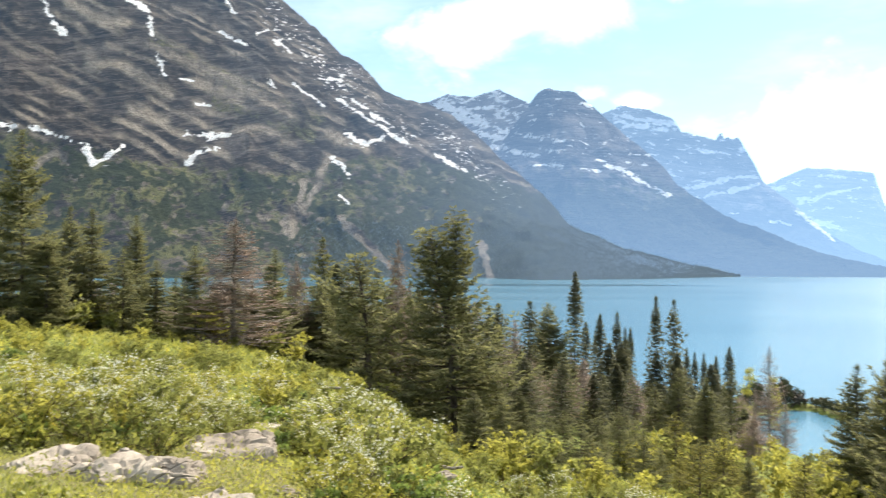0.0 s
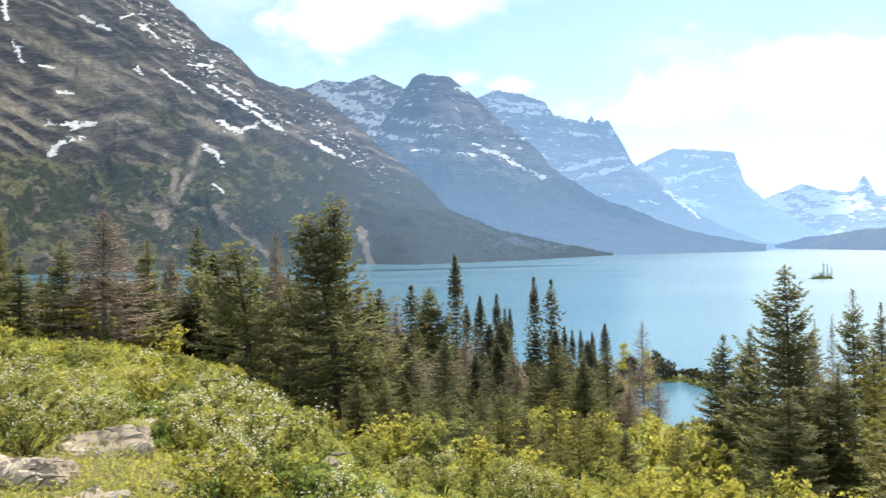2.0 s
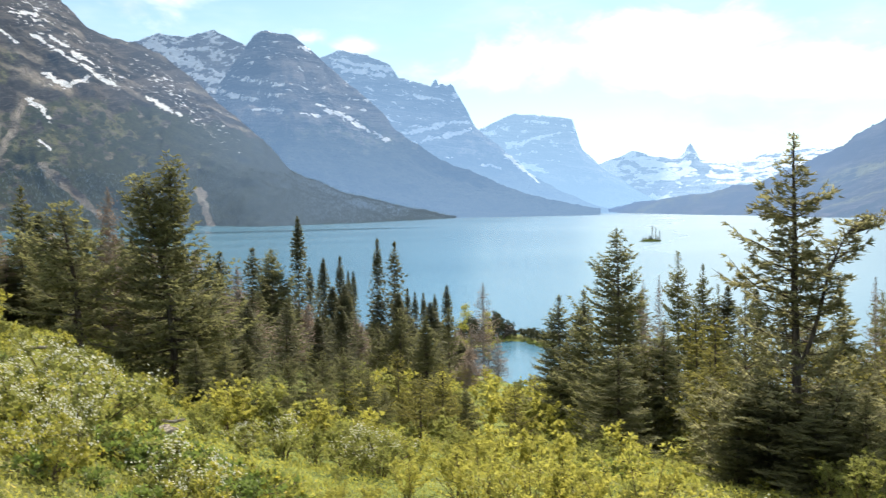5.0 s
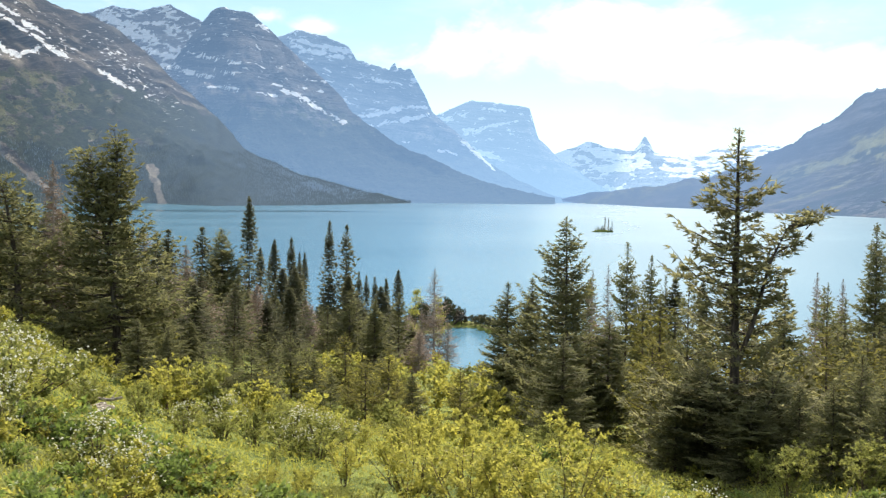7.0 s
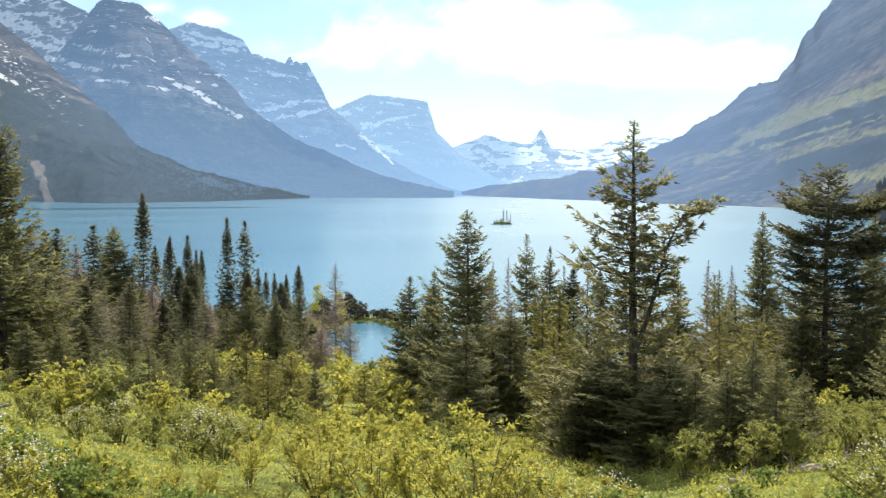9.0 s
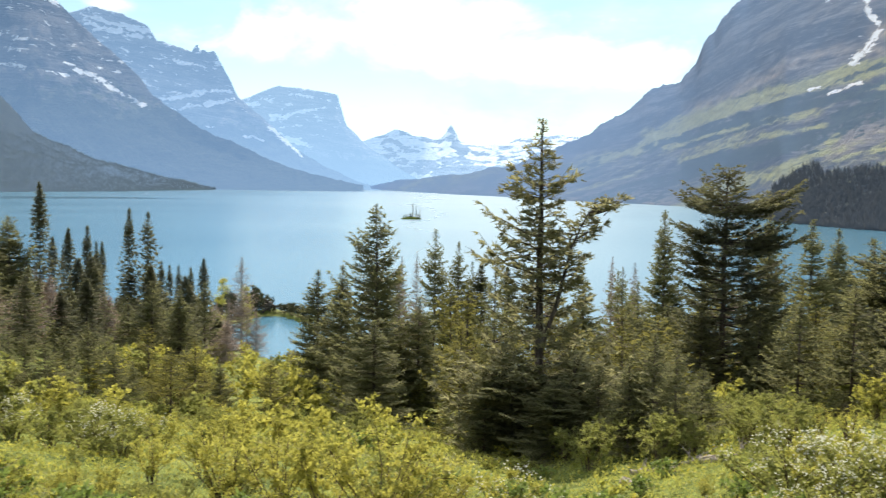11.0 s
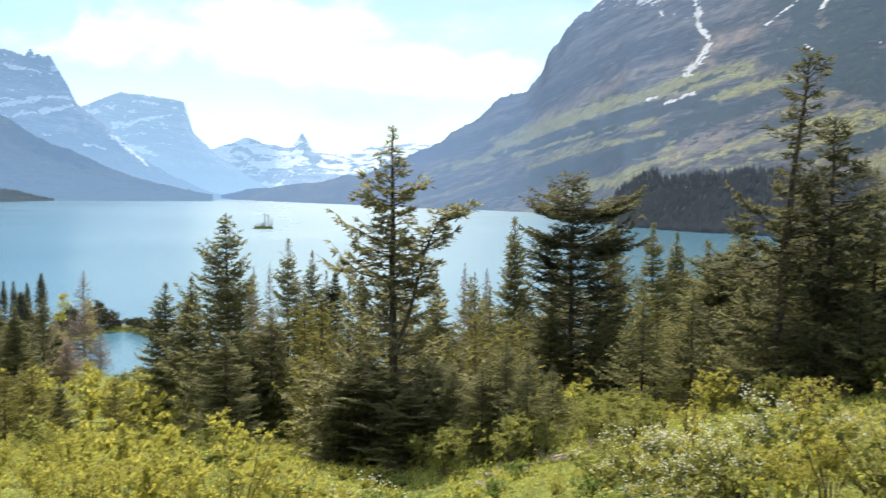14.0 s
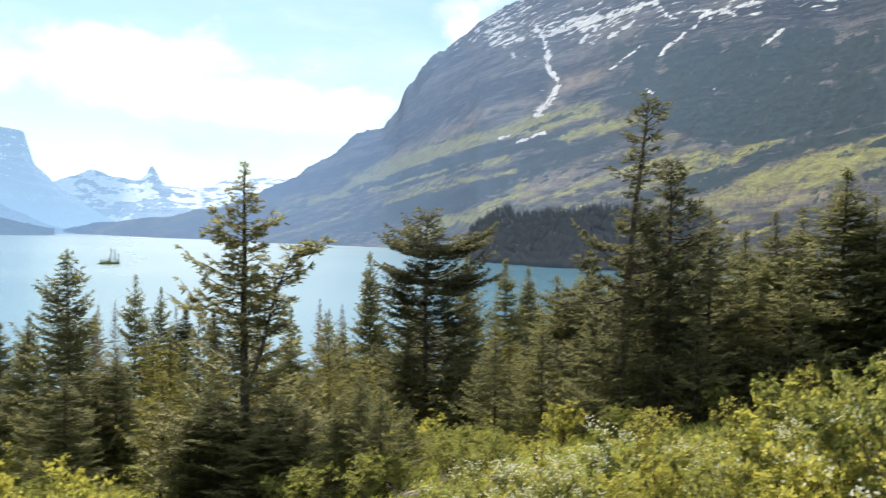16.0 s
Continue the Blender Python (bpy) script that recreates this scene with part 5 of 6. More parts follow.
lone_tree("spruce", 26.85, -1.35, 46, 203, [(0.944, 0.22, 0.22), (0.89, 0.35, 0.4), (0.875, 0.6, 0.75), (0.82, 0.9, 0.4), (0.75, 1.15, 1.15), (0.70, 0.9, 0.9), (0.66, 1.9, 1.2), (0.60, 1.6, 1.0), (0.486, 2.1, 1.2),
          (0.32, 2.5, 1.7), (0.12, 2.8, 2.2)], whorl=0.36, per=7, needle=0.19, gaps=0.16, bare=0.04, vary=0.55, upturn=0.22, tilt=0.15, inner=0.2, droop=0.08, lift=0.4)
lone_tree("open", 59.0, 7.7, 28, 216, [(0.966, 0.25, 0.25), (0.93, 0.5, 0.45), (0.88, 0.8, 0.45), (0.83, 0.35, 0.3), (0.776, 0.75, 0.7), (0.74, 0.15, 0.15), (0.69, 0.45, 0.2), (0.62, 1.1, 0.9), (0.55, 1.2, 1.4),
          (0.41, 2.1, 2.1), (0.24, 2.3, 2.3), (0.05, 2.1, 2.1)], lean=0.62, whorl=0.40, per=7, gaps=0.34, clump=1.0, droop=0.06, lift=0.35, needle=0.165, twig_gap=0.12, dense=1.1, bare=0.05, vary=0.6, upturn=0.25, tilt=0.2,
          inner=0.2, foliage=NEEDLES_DARK, thick=0.15)
lone_tree("open", 61.8, 4.2, 29, 217, [(0.95, 0.25, 0.25), (0.90, 0.35, 0.45), (0.85, 0.7, 0.6), (0.78, 0.9, 1.1), (0.68, 1.3, 1.3), (0.5, 1.8, 1.8), (0.05, 2.1, 2.1)],
          whorl=0.40, per=7, gaps=0.28, clump=1.0, droop=0.06, lift=0.35, needle=0.165, twig_gap=0.12, dense=1.1, bare=0.05, vary=0.5, upturn=0.25, tilt=0.2, inner=0.2, foliage=NEEDLES_DARK)
lone_tree("broad", 0.45, 2.0, 40, 204, [(0.97, 0.35, 0.45), (0.90, 0.8, 0.9), (0.83, 1.0, 1.3), (0.70, 1.2, 1.7), (0.55, 2.1, 1.9), (0.40, 3.0, 2.3), (0.30, 3.6, 2.6), (0.20, 3.3, 2.5), (0.12, 2.2, 1.6)],
          lean=-1.2, whorl=0.40, per=8, gaps=0.14, needle=0.21, dense=1.0, twig_gap=0.18, bare=0.12, vary=0.5, upturn=0.22, tilt=0.16, inner=0.2, bough=0.38, thick=0.16,
          forks=[([(-0.45, 0, 5.4), (-0.1, 0.2, 6.4), (0.1, 0.2, 7.6), (0.05, 0.2, 9.1)], 0.7)])
lone_tree("broad", -4.7, 0.5, 40, 205, [(0.95, 0.4, 0.5), (0.85, 0.8, 0.9), (0.72, 1.6, 1.1), (0.55, 1.9, 1.6), (0.40, 2.4, 2.0), (0.30, 2.8, 2.4), (0.18, 1.6, 1.6)],
          lean=-1.1, whorl=0.42, per=8, gaps=0.18, needle=0.21, dense=1.0, twig_gap=0.18, bare=0.12, vary=0.55, upturn=0.22, tilt=0.17, inner=0.22, bough=0.38, thick=0.14)
low = random.Random(8)
for k in range(20):
    az = 23.5 + 49 * (k + 0.2 + 0.6 * low.random()) / 20
    plant(low.choice(["sapling", "spruce", "sapling", "broad"]), az, low.uniform(-7.6, -4.8) - (1.8 if az < 30 else 0), low.uniform(36, 62), low.uniform(3.0, 4.2), group="young trees on the slope")
for k in range(26):
    az = 24.5 + 44 * (k + low.random()) / 26
    plant(low.choice(["tall", "sapling", "tall", "spire"]), az, low.uniform(-6.2, -4.0) - (0.9 if az < 33 else 0), low.uniform(62, 115), low.uniform(4.0, 5.6), group="lower slope trees")
for az, el, r, wide in ((34.6, -10.2, 27.0, 2.6), (26.0, -8.5, 45.0, 4.0), (28.4, -8.2, 47.0, 3.8), (46.2, -7.0, 41.0, 4.0),
                        (49.4, -7.2, 40.0, 4.0), (51.6, -5.6, 33.0, 3.4), (54.4, -5.2, 31.0, 3.6), (57.6, -5.0, 29.0, 3.6), (59.2, -4.2, 27.0, 3.4), (61.2, -5.0, 28.0, 3.6), (63.4, -4.4, 27.0, 3.4), (65.6, -4.6, 29.0, 3.4), (-2.4, -6.4, 39.0, 3.0), (2.0, -7.4, 40.0, 3.0)):
    plant("broad", az, el, r, wide, group="young trees on the slope")
for az, el, r, wide in ((38.9, -8.0, 26.5, 2.6), (41.6, -7.4, 30.0, 3.0), (43.8, -7.6, 33.0, 3.0), (32.0, -8.6, 30.0, 2.6), (52.4, -6.2, 40.0, 3.0), (13.6, -8.4, 52.0, 3.0), (16.2, -9.4, 40.0, 2.2), (20.6, -10.4, 38.0, 1.8)):
    plant("sapling", az, el, r, wide, group="young trees on the slope")
for k in range(6):
    az = 38.0 + 6.0 * (k + low.random()) / 6
    plant("broad" if k % 3 else "sapling", az, low.uniform(-10.4, -8.2) + 0.12 * (az - 38), low.uniform(25.5, 31), low.uniform(2.6, 3.6), group="young trees on the slope")
for k in range(62):
    az = 1.5 + 16.5 * (k + low.random()) / 62
    r = low.uniform(72, 150) if az > 5 else low.uniform(62, 110)
    floor = math.degrees(math.atan2(float(at(az, r).z) - EYE_Z, r))
    plant(low.choice(["spire", "tall", "spire", "tall", "dead"]), az, max(floor + 2.6, low.uniform(-7.0, -3.9) - 0.22 * max(0, az - 9)), r, low.uniform(2.8, 4.4), group="shore wood trees")
for k in range(40):
    plant(low.choice(["spruce", "broad", "tall", "dead"]), -27 + 28 * (k + low.random()) / 40, low.uniform(-2.2, -0.2) - 0.02 * k, low.uniform(48, 60), low.uniform(2.6, 3.6), group="trees of the meadow grove")
for k in range(40):
    az = -30 + 34 * (k + low.random()) / 40
    plant(low.choice(["tall", "tall", "spire", "dead"]), az, low.uniform(-1.0, 0.5) - (0.16 * (az + 6) if az > -6 else -0.05 * (az + 6)) * 1.2, low.uniform(72, 135), low.uniform(4.2, 6.0), group="trees behind the meadow")
for az, el, r, wide in ((17.7, -5.9, 178, 3.6), (19.2, -6.3, 184, 3.6)):
    plant("aspen", az, el, r, wide, group="aspens by the water")
for az, el, r, wide in ((28.4, -4.4, 90, 2.6), (29.3, -4.1, 94, 2.4), (41.0, -4.2, 62, 2.2), (42.3, -4.5, 65, 2.2)):
    plant("dead", az, el, r, wide, 1, group="bare trees by the water")
for k in range(18):
    az = 55 + 20 * (k + low.random()) / 18
    plant(low.choice(["broad", "layered", "spruce"]), az, low.uniform(-3.5, -0.6), low.uniform(34, 46), low.uniform(3.4, 4.4), group="young trees on the slope")
for k in range(20):
    az = 1.5 + 16.5 * (k + low.random()) / 20
    r = low.uniform(33, 62)
    base = math.degrees(math.atan2(float(at(az, r).z) - EYE_Z, r))
    plant(low.choice(["broad", "sapling", "spruce", "broad"]), az, base + low.uniform(2.2, 4.2), r, low.uniform(2.6, 4.0), group="young trees on the slope")
for az, el, r, wide in ((35.3, -10.0, 24.2, 3.4), (38.9, -10.0, 24.6, 3.4), (37.8, -11.6, 22.6, 2.6)):
    plant("layered", az, el, r, wide, group="young trees on the slope")
for az, el, r, wide in ((43.6, -8.6, 21.0, 2.6), (44.9, -9.4, 20.0, 2.6), (42.2, -10.2, 21.0, 2.4), (46.4, -10.2, 22.0, 2.4), (40.4, -10.6, 23.0, 2.6), (33.6, -11.0, 24.0, 2.4)):
    plant("broad", az, el, r, wide, group="young trees on the slope")
for ob in SPARE:
    if ob.name not in USED:
        for child in list(ob.children_recursive):
            bpy.data.objects.remove(child)
        bpy.data.objects.remove(ob)


# ---- shrubs, meadow, rocks ----
def shrub(name, seed, tall=1.5, wide=1.8, stems=14, leaves=1000, leaf=0.065, foliage=None, flowers=0, crisp=0.14, hollow=0.25):
    """A leafy bush: stems that spread from the root, twigs, leaves along them, and blossom clusters where it flowers."""
    rng = np.random.default_rng(seed)
    root = new(name)
    wood, crown, bloom = Heap(), Heap(), Heap()
    spots, tips = [], []
    for s in range(stems):
        az, out = rng.random() * 6.283, rng.random() ** 0.6
        h = tall * (1.02 - 0.42 * out ** 2) * (0.75 + 0.3 * rng.random())
        d = np.array([math.cos(az), math.sin(az), 0]) * wide * 0.46 * out
        t = np.linspace(0, 1, 4)
        axis = d * (t ** 1.3)[:, None] + np.array([0, 0, 1.0]) * (h * t)[:, None] + rng.normal(0, 0.025, (4, 3))
        axis[0] = (d[0] * 0.08, d[1] * 0.08, -0.2)
        tube(wood, axis, np.linspace(0.014, 0.004, 4), 3)
        for k in range(9):
            f = hollow + (1 - hollow) * rng.random() ** 0.7
            foot = np.array([np.interp(f, t, axis[:, c]) for c in range(3)])
            tip = foot + np.array([rng.normal(0, 0.14), rng.normal(0, 0.14), rng.uniform(0.0, 0.2)]) * tall / 1.5
            if k % 2:
                blades(wood, foot[None], unit((tip - foot)[None]), [np.linalg.norm(tip - foot)], [0.012], rng)
            for q in np.linspace(0.2, 1.0, 5):
                spots.append(foot + (tip - foot) * q)
            tips.append(tip)
    spots, tips = np.array(spots), np.array(tips)
    tuft = spots[rng.integers(0, len(spots), leaves // 5 + 1)]
    face = unit(rng.normal(0, 0.5, tuft.shape) + [0, 0, 0.6] + 0.5 * unit(tuft - [0, 0, tall * 0.4]))
    p = np.repeat(tuft, 5, 0)[:leaves] + rng.normal(0, crisp * 0.14, (leaves, 3))
    d = unit(np.repeat(face, 5, 0)[:leaves] * 0.7 + rng.normal(0, 0.6, (leaves, 3)))
    blades(crown, p, d, leaf * (0.7 + 0.7 * rng.random(leaves)), leaf * (0.5 + 0.25 * rng.random(leaves)), rng)
    tagged(part("stemwork", wood.mesh("stemwork", TWIGS), root), kind="stuff")
    part("foliage", crown.mesh("foliage", foliage or LEAVES), root)
    if flowers:
        top = tips[np.argsort(-tips[:, 2] + rng.normal(0, 0.2, len(tips)))[: max(10, len(tips) // 5)]]
        c = top[rng.integers(0, len(top), flowers)] + rng.normal(0, 0.045, (flowers, 3)) + [0, 0, 0.03]
        blades(bloom, c, unit(rng.normal(0, 1, (flowers, 3)) + [0, 0, 0.8]), np.full(flowers, leaf * 0.60), np.full(flowers, leaf * 0.60), rng)
        part("blossoms", bloom.mesh("blossoms", BLOSSOM), root, "small white blossom clusters")
    root["tall"], root["wide"] = tall, wide
    return root


SHRUBS = {
    "young": [shrub("shrub", 101, foliage=LEAVES_YOUNG, leaf=0.043, leaves=4300, wide=1.7), shrub("shrub", 102, foliage=LEAVES_YOUNG, leaf=0.045, leaves=4000, tall=1.8, wide=1.5, stems=9)],
    "green": [shrub("shrub", 103, leaves=4000, leaf=0.052), shrub("shrub", 104, leaves=4200, leaf=0.052, wide=2.0)],
    "flower": [shrub("shrub", 105, tall=1.0, wide=1.7, leaves=2600, leaf=0.050, foliage=LEAVES, flowers=260), shrub("shrub", 106, tall=1.0, wide=1.6, leaves=2600, leaf=0.050, foliage=LEAVES_YOUNG, flowers=240)],
    "herb": [shrub("herb_clump", 107, tall=0.55, wide=1.3, stems=20, leaves=800, leaf=0.075, foliage=GRASS, hollow=0.1), shrub("herb_clump", 108, tall=0.5, wide=1.2, stems=20, leaves=850, leaf=0.066, foliage=LEAVES_BLUE, hollow=0.1)],
    "big": [shrub("shrub", 109, tall=2.4, wide=2.8, stems=22, leaves=2000, leaf=0.125, foliage=LEAVES_YOUNG), shrub("shrub", 110, tall=2.2, wide=2.6, stems=20, leaves=2000, leaf=0.125, foliage=LEAVES)],
    "bank": [shrub("shrub", 113, tall=2.6, wide=3.4, stems=14, leaves=430, leaf=0.30, foliage=LEAVES, crisp=0.3), shrub("shrub", 114, tall=2.4, wide=3.2, stems=14, leaves=430, leaf=0.28, foliage=LEAVES_YOUNG, crisp=0.3)],
    "shade": [shrub("shrub", 115, tall=2.4, wide=3.4, stems=14, leaves=430, leaf=0.30, foliage=LEAVES_SHADED, crisp=0.3)],
    "twiggy": [shrub("shrub", 111, tall=1.4, wide=1.6, stems=22, leaves=520, leaf=0.06, foliage=LEAVES_YOUNG)],
}
SHRUB_LABELS = {
    "young": ("leafy shrub with bright yellow-green young leaves", "shrub"), "green": ("dense dark green leafy shrub on the slope", "shrub"),
    "flower": ("low green shrub dotted with white blossoms", "shrub"), "herb": ("low clump of green meadow herbs", "herb"),
    "bank": ("loose leafy shrub on the lake bank", "shrub"), "big": ("tall rounded leafy shrub between the trees", "shrub"), "twiggy": ("thin twiggy shrub with few small leaves", "shrub"),
}


THICKET = {}


def bush(kind, az, r, tall, wide=None, pick=None):
    kind = "bank" if r > 26 and kind != "shade" else kind
    stock = SHRUBS[kind]
    first = stock[SPIN.randrange(len(stock)) if pick is None else pick]
    k = tall / first["tall"]
    kw = k if wide is None else wide / first["wide"]
    m = pose(*at(az, r, -0.03), rz=SPIN.uniform(0, 360)) @ Matrix.Diagonal((kw, kw, k, 1))
    if r > 26:
        for piece in first.children:
            count, faces = len(piece.data.vertices), len(piece.data.polygons)
            co, ix = np.empty(count * 3, np.float32), np.empty(faces * 3, np.int32)
            piece.data.vertices.foreach_get("co", co)
            piece.data.loops.foreach_get("vertex_index", ix)
            THICKET.setdefault(piece.data.materials[0].name, Heap()).put(co.reshape(-1, 3) @ np.array(m.to_3x3()).T + np.array(m.translation), ix.reshape(-1, 3))
        return None
    if first.name in USED:
        ob = copy_thing(first, m @ Matrix.Diagonal([1 / q for q in first.scale] + [1]))
    else:
        USED.add(first.name)
        first.matrix_basis = m
        ob = first
    return tagged(ob, *SHRUB_LABELS[kind], ("herb clumps of the meadow" if kind == "herb" else "shrubs on the slope"))


ROCKS = [(-13.1, 10.5, 0.95, 0.75, 0.30), (-10.6, 16.0, 0.85, 0.6, 0.22), (-20.0, 8.9, 0.62, 0.55, 0.30), (-17.0, 8.8, 0.55, 0.5, 0.30), (-15.4, 7.6, 0.66, 0.45, 0.20),
         (-11.9, 7.3, 0.30, 0.26, 0.14), (-16.6, 9.4, 0.30, 0.26, 0.14), (-0.7, 20.0, 0.65, 0.4, 0.16), (-10.4, 8.6, 0.24, 0.2, 0.12), (-23.6, 9.3, 0.8, 0.6, 0.2), (-14.6, 11.2, 0.5, 0.4, 0.22),
         (47.2, 18.5, 0.55, 0.25, 0.2), (44.6, 17.6, 0.45, 0.22, 0.18), (42.3, 17.0, 0.3, 0.25, 0.15)]


def clear_of_rocks(az, r, gap):
    """Keeps bushes off the outcrops and off the line of sight to them."""
    x, y = r * math.sin(radians(az)), r * math.cos(radians(az))
    for a, d, long, *_ in ROCKS:
        for f in (1.0, 0.93, 0.86):
            if math.hypot(x - f * d * math.sin(radians(a)), y - f * d * math.cos(radians(a))) < long * 0.55 + gap:
                return False
    return True


def scatter(kind_of, n, az0, az1, r0, r1, seed):
    """Fills a stretch of the slope evenly."""
    pick = random.Random(seed)
    done = []
    for _ in range(n * 6):
        if len(done) == n:
            break
        az, r = pick.uniform(az0, az1), r0 * (r1 / r0) ** pick.random()
        kind, tall = kind_of(pick, az, r)
        if kind is None or not clear_of_rocks(az, r, 0.30 * tall + 0.08):
            continue
        p = at(az, r)
        if any((p - q).length < 0.34 * (tall + t) for q, t in done):
            continue
        done.append((p, tall))
        bush(kind, az, r, tall)


def lay(az, r, seed, size=4.5):
    """A slow random field over the slope, 0 to 1: what grows where, in patches."""
    x, y = r * math.sin(radians(az)), r * math.cos(radians(az))
    return min(1.0, max(0.0, 0.5 + 0.9 * float(fractal(x / size, y / size, seed, 2))))


def meadow_kind(pick, az, r):
    u, k = 0.75 * lay(az, r, 91) + 0.25 * pick.random(), 0.7 + 0.6 * lay(az, r, 92, 3.0)
    if r < 18:
        return ("herb", pick.uniform(0.28, 0.45) * k) if u < 0.38 else ("flower", pick.uniform(0.6, 0.95) * k) if u < 0.68 else ("green", pick.uniform(0.6, 1.0) * k)
    k *= 0.62 if r > 23 else 0.85
    return ("flower", pick.uniform(0.65, 1.05) * k) if u < 0.46 else ("green", pick.uniform(0.7, 1.15) * k) if u < 0.62 else ("herb", pick.uniform(0.4, 0.6) * k) if u < 0.68 else ("young", pick.uniform(0.5, 0.8) * k)


def middle_kind(pick, az, r):
    if az > 29 and r > 14.5:
        # trodden shade in front of the lone trees
        return ("herb", pick.uniform(0.25, 0.45)) if pick.random() < 0.6 else (None, 0)
    u, k = 0.75 * lay(az, r, 93) + 0.25 * pick.random(), 0.36 + 0.62 * lay(az, r, 94, 3.0)
    if r < 18:
        return ("herb", pick.uniform(0.35, 0.6) * k) if u < 0.52 else ("young", pick.uniform(0.7, 1.2) * k) if u < 0.64 else ("green", pick.uniform(0.6, 1.0) * k)
    return ("young", pick.uniform(0.8, 1.5) * k) if u < 0.40 else ("green", pick.uniform(0.9, 1.7) * k) if u < 0.52 else ("flower", pick.uniform(0.7, 1.1)) if u < 0.58 else ("big", pick.uniform(1.2, 2.0) * k) if u < 0.70 else ("herb", pick.uniform(0.5, 0.7))


def right_kind(pick, az, r):
    u, k = 0.75 * lay(az, r, 95) + 0.25 * pick.random(), 0.7 + 0.6 * lay(az, r, 96, 3.0)
    if az < 51 and r < 23:
        return ("herb", pick.uniform(0.25, 0.4)) if u < 0.55 else (None, 0)
    if r < 16:
        return ("flower", pick.uniform(0.7, 1.1) * k) if u < 0.5 else ("young", pick.uniform(0.7, 1.2) * k) if u < 0.68 else ("twiggy", pick.uniform(0.8, 1.3) * k)
    return ("green", pick.uniform(0.6, 1.1) * k) if u < 0.5 else ("big", pick.uniform(0.8, 1.3) * k) if u < 0.62 else ("twiggy", pick.uniform(0.9, 1.4) * k)


for az, r, tall, kind in ((6.0, 24.0, 1.7, "big"), (8.2, 23.5, 1.5, "big"), (3.4, 25.0, 1.5, "big"), (11.8, 20.0, 1.1, "green"), (14.5, 19.0, 1.0, "young"), (-4.6, 20.0, 0.8, "flower"), (-1.2, 19.0, 0.9, "green"), (10.0, 21.0, 1.2, "green"), (11.3, 21.5, 1.0, "green"), (16.7, 16.0, 1.1, "young"), (4.6, 24.0, 1.7, "big"), (8.3, 20.0, 1.0, "green"), (49.4, 17.6, 0.5, "green"), (13.8, 15.0, 0.9, "young"),
                          (24.0, 10.5, 1.45, "young"), (27.5, 10.0, 1.5, "young"), (21.2, 11.0, 1.35, "young"), (30.5, 10.5, 1.2, "young"), (18.0, 12.5, 1.4, "young"), (34.5, 11.0, 0.9, "flower"),
                          (54.0, 12.5, 0.95, "flower"), (57.0, 11.5, 1.0, "flower"), (62.0, 10.0, 1.25, "young"), (66.0, 9.0, 1.3, "green"), (69.5, 8.8, 1.45, "young"), (73.0, 8.6, 1.6, "green"), (71.4, 8.2, 1.1, "flower")):
    bush(kind, az, r, tall)
scatter(meadow_kind, 250, -30, 2, 8.0, 44, 21)
scatter(middle_kind, 150, 2, 42, 9.0, 46, 22)
scatter(lambda pick, az, r: ("herb", pick.uniform(0.20, 0.38)), 90, -28, 22, 5.6, 12, 28)
scatter(lambda pick, az, r: (pick.choice(["herb", "herb", "young"]), pick.uniform(0.3, 0.5)), 40, 36, 60, 6.5, 16, 29)
scatter(lambda pick, az, r: ("bank", pick.uniform(1.3, 2.6)), 120, 2, 58, 46, 165, 24)
scatter(lambda pick, az, r: ("bank", pick.uniform(1.0, 1.8)), 30, -28, 2, 44, 75, 25)
scatter(lambda pick, az, r: ("bank", pick.uniform(1.4, 2.4)), 70, 11, 24.5, 50, 166, 26)
scatter(right_kind, 110, 42, 77, 8.0, 40, 23)
scatter(lambda pick, az, r: ("green", pick.uniform(0.7, 1.3)), 26, 37, 52, 19, 26, 27)


def rock(az, r, long, deep, tall, seed):
    """A flat weathered slab sunk into the turf: broken edges, stepped bedding and clefts."""
    bm = bmesh.new()
    bmesh.ops.create_cube(bm, size=2.0)
    bmesh.ops.subdivide_edges(bm, edges=bm.edges, cuts=15, use_grid_fill=True)
    for v in bm.verts:
        c = v.co.copy()
        flat = Vector((c.x, c.y, 0))
        swell = 1 + 0.34 * noise.noise(flat.normalized() * 1.3 + Vector((seed, 0, 0))) if flat.length else 1.0
        corner = max(0.0, math.hypot(c.x, c.y) - 1.0) * 0.30
        x, y = c.x * swell * (1 - corner), c.y * swell * (1 - corner)
        edge = max(abs(c.x), abs(c.y))
        step = 0.22 * round(2.0 * noise.noise(Vector((x * 1.1 + seed, y * 1.7, 0))))
        cleft = 0.26 * max(0.0, 1 - 9 * abs(noise.noise(Vector((x * 1.3, y * 0.7 + seed, 3.0)))))
        z = c.z * (1 - 0.45 * edge ** 6) + (step - cleft + 0.28 * x * math.sin(seed) if c.z > 0 else 0)
        rough = noise.noise_vector(Vector((x * 3 + seed, y * 3, z * 3))) * 0.07 + noise.noise_vector(Vector((x * 9, y * 9 + seed, z * 9))) * 0.03
        v.co = Vector(((x + rough.x) * long * 0.5, (y + rough.y) * deep * 0.5, (z + rough.z) * tall * 0.5))
    me = bpy.data.meshes.new("rock")
    bm.to_mesh(me)
    bm.free()
    me.materials.append(ROCK)
    ob = new("rock", me)
    ob.matrix_basis = pose(*at(az, r, tall * 0.04), rx=9, ry=-4 + 5 * math.sin(seed * 2), rz=-az + 24 * math.sin(seed))
    tagged(ob, "pale weathered limestone slab sunk in the meadow", "rock", "rocks in the meadow")


for k, row in enumerate(ROCKS):
    rock(*row, k * 3.7)


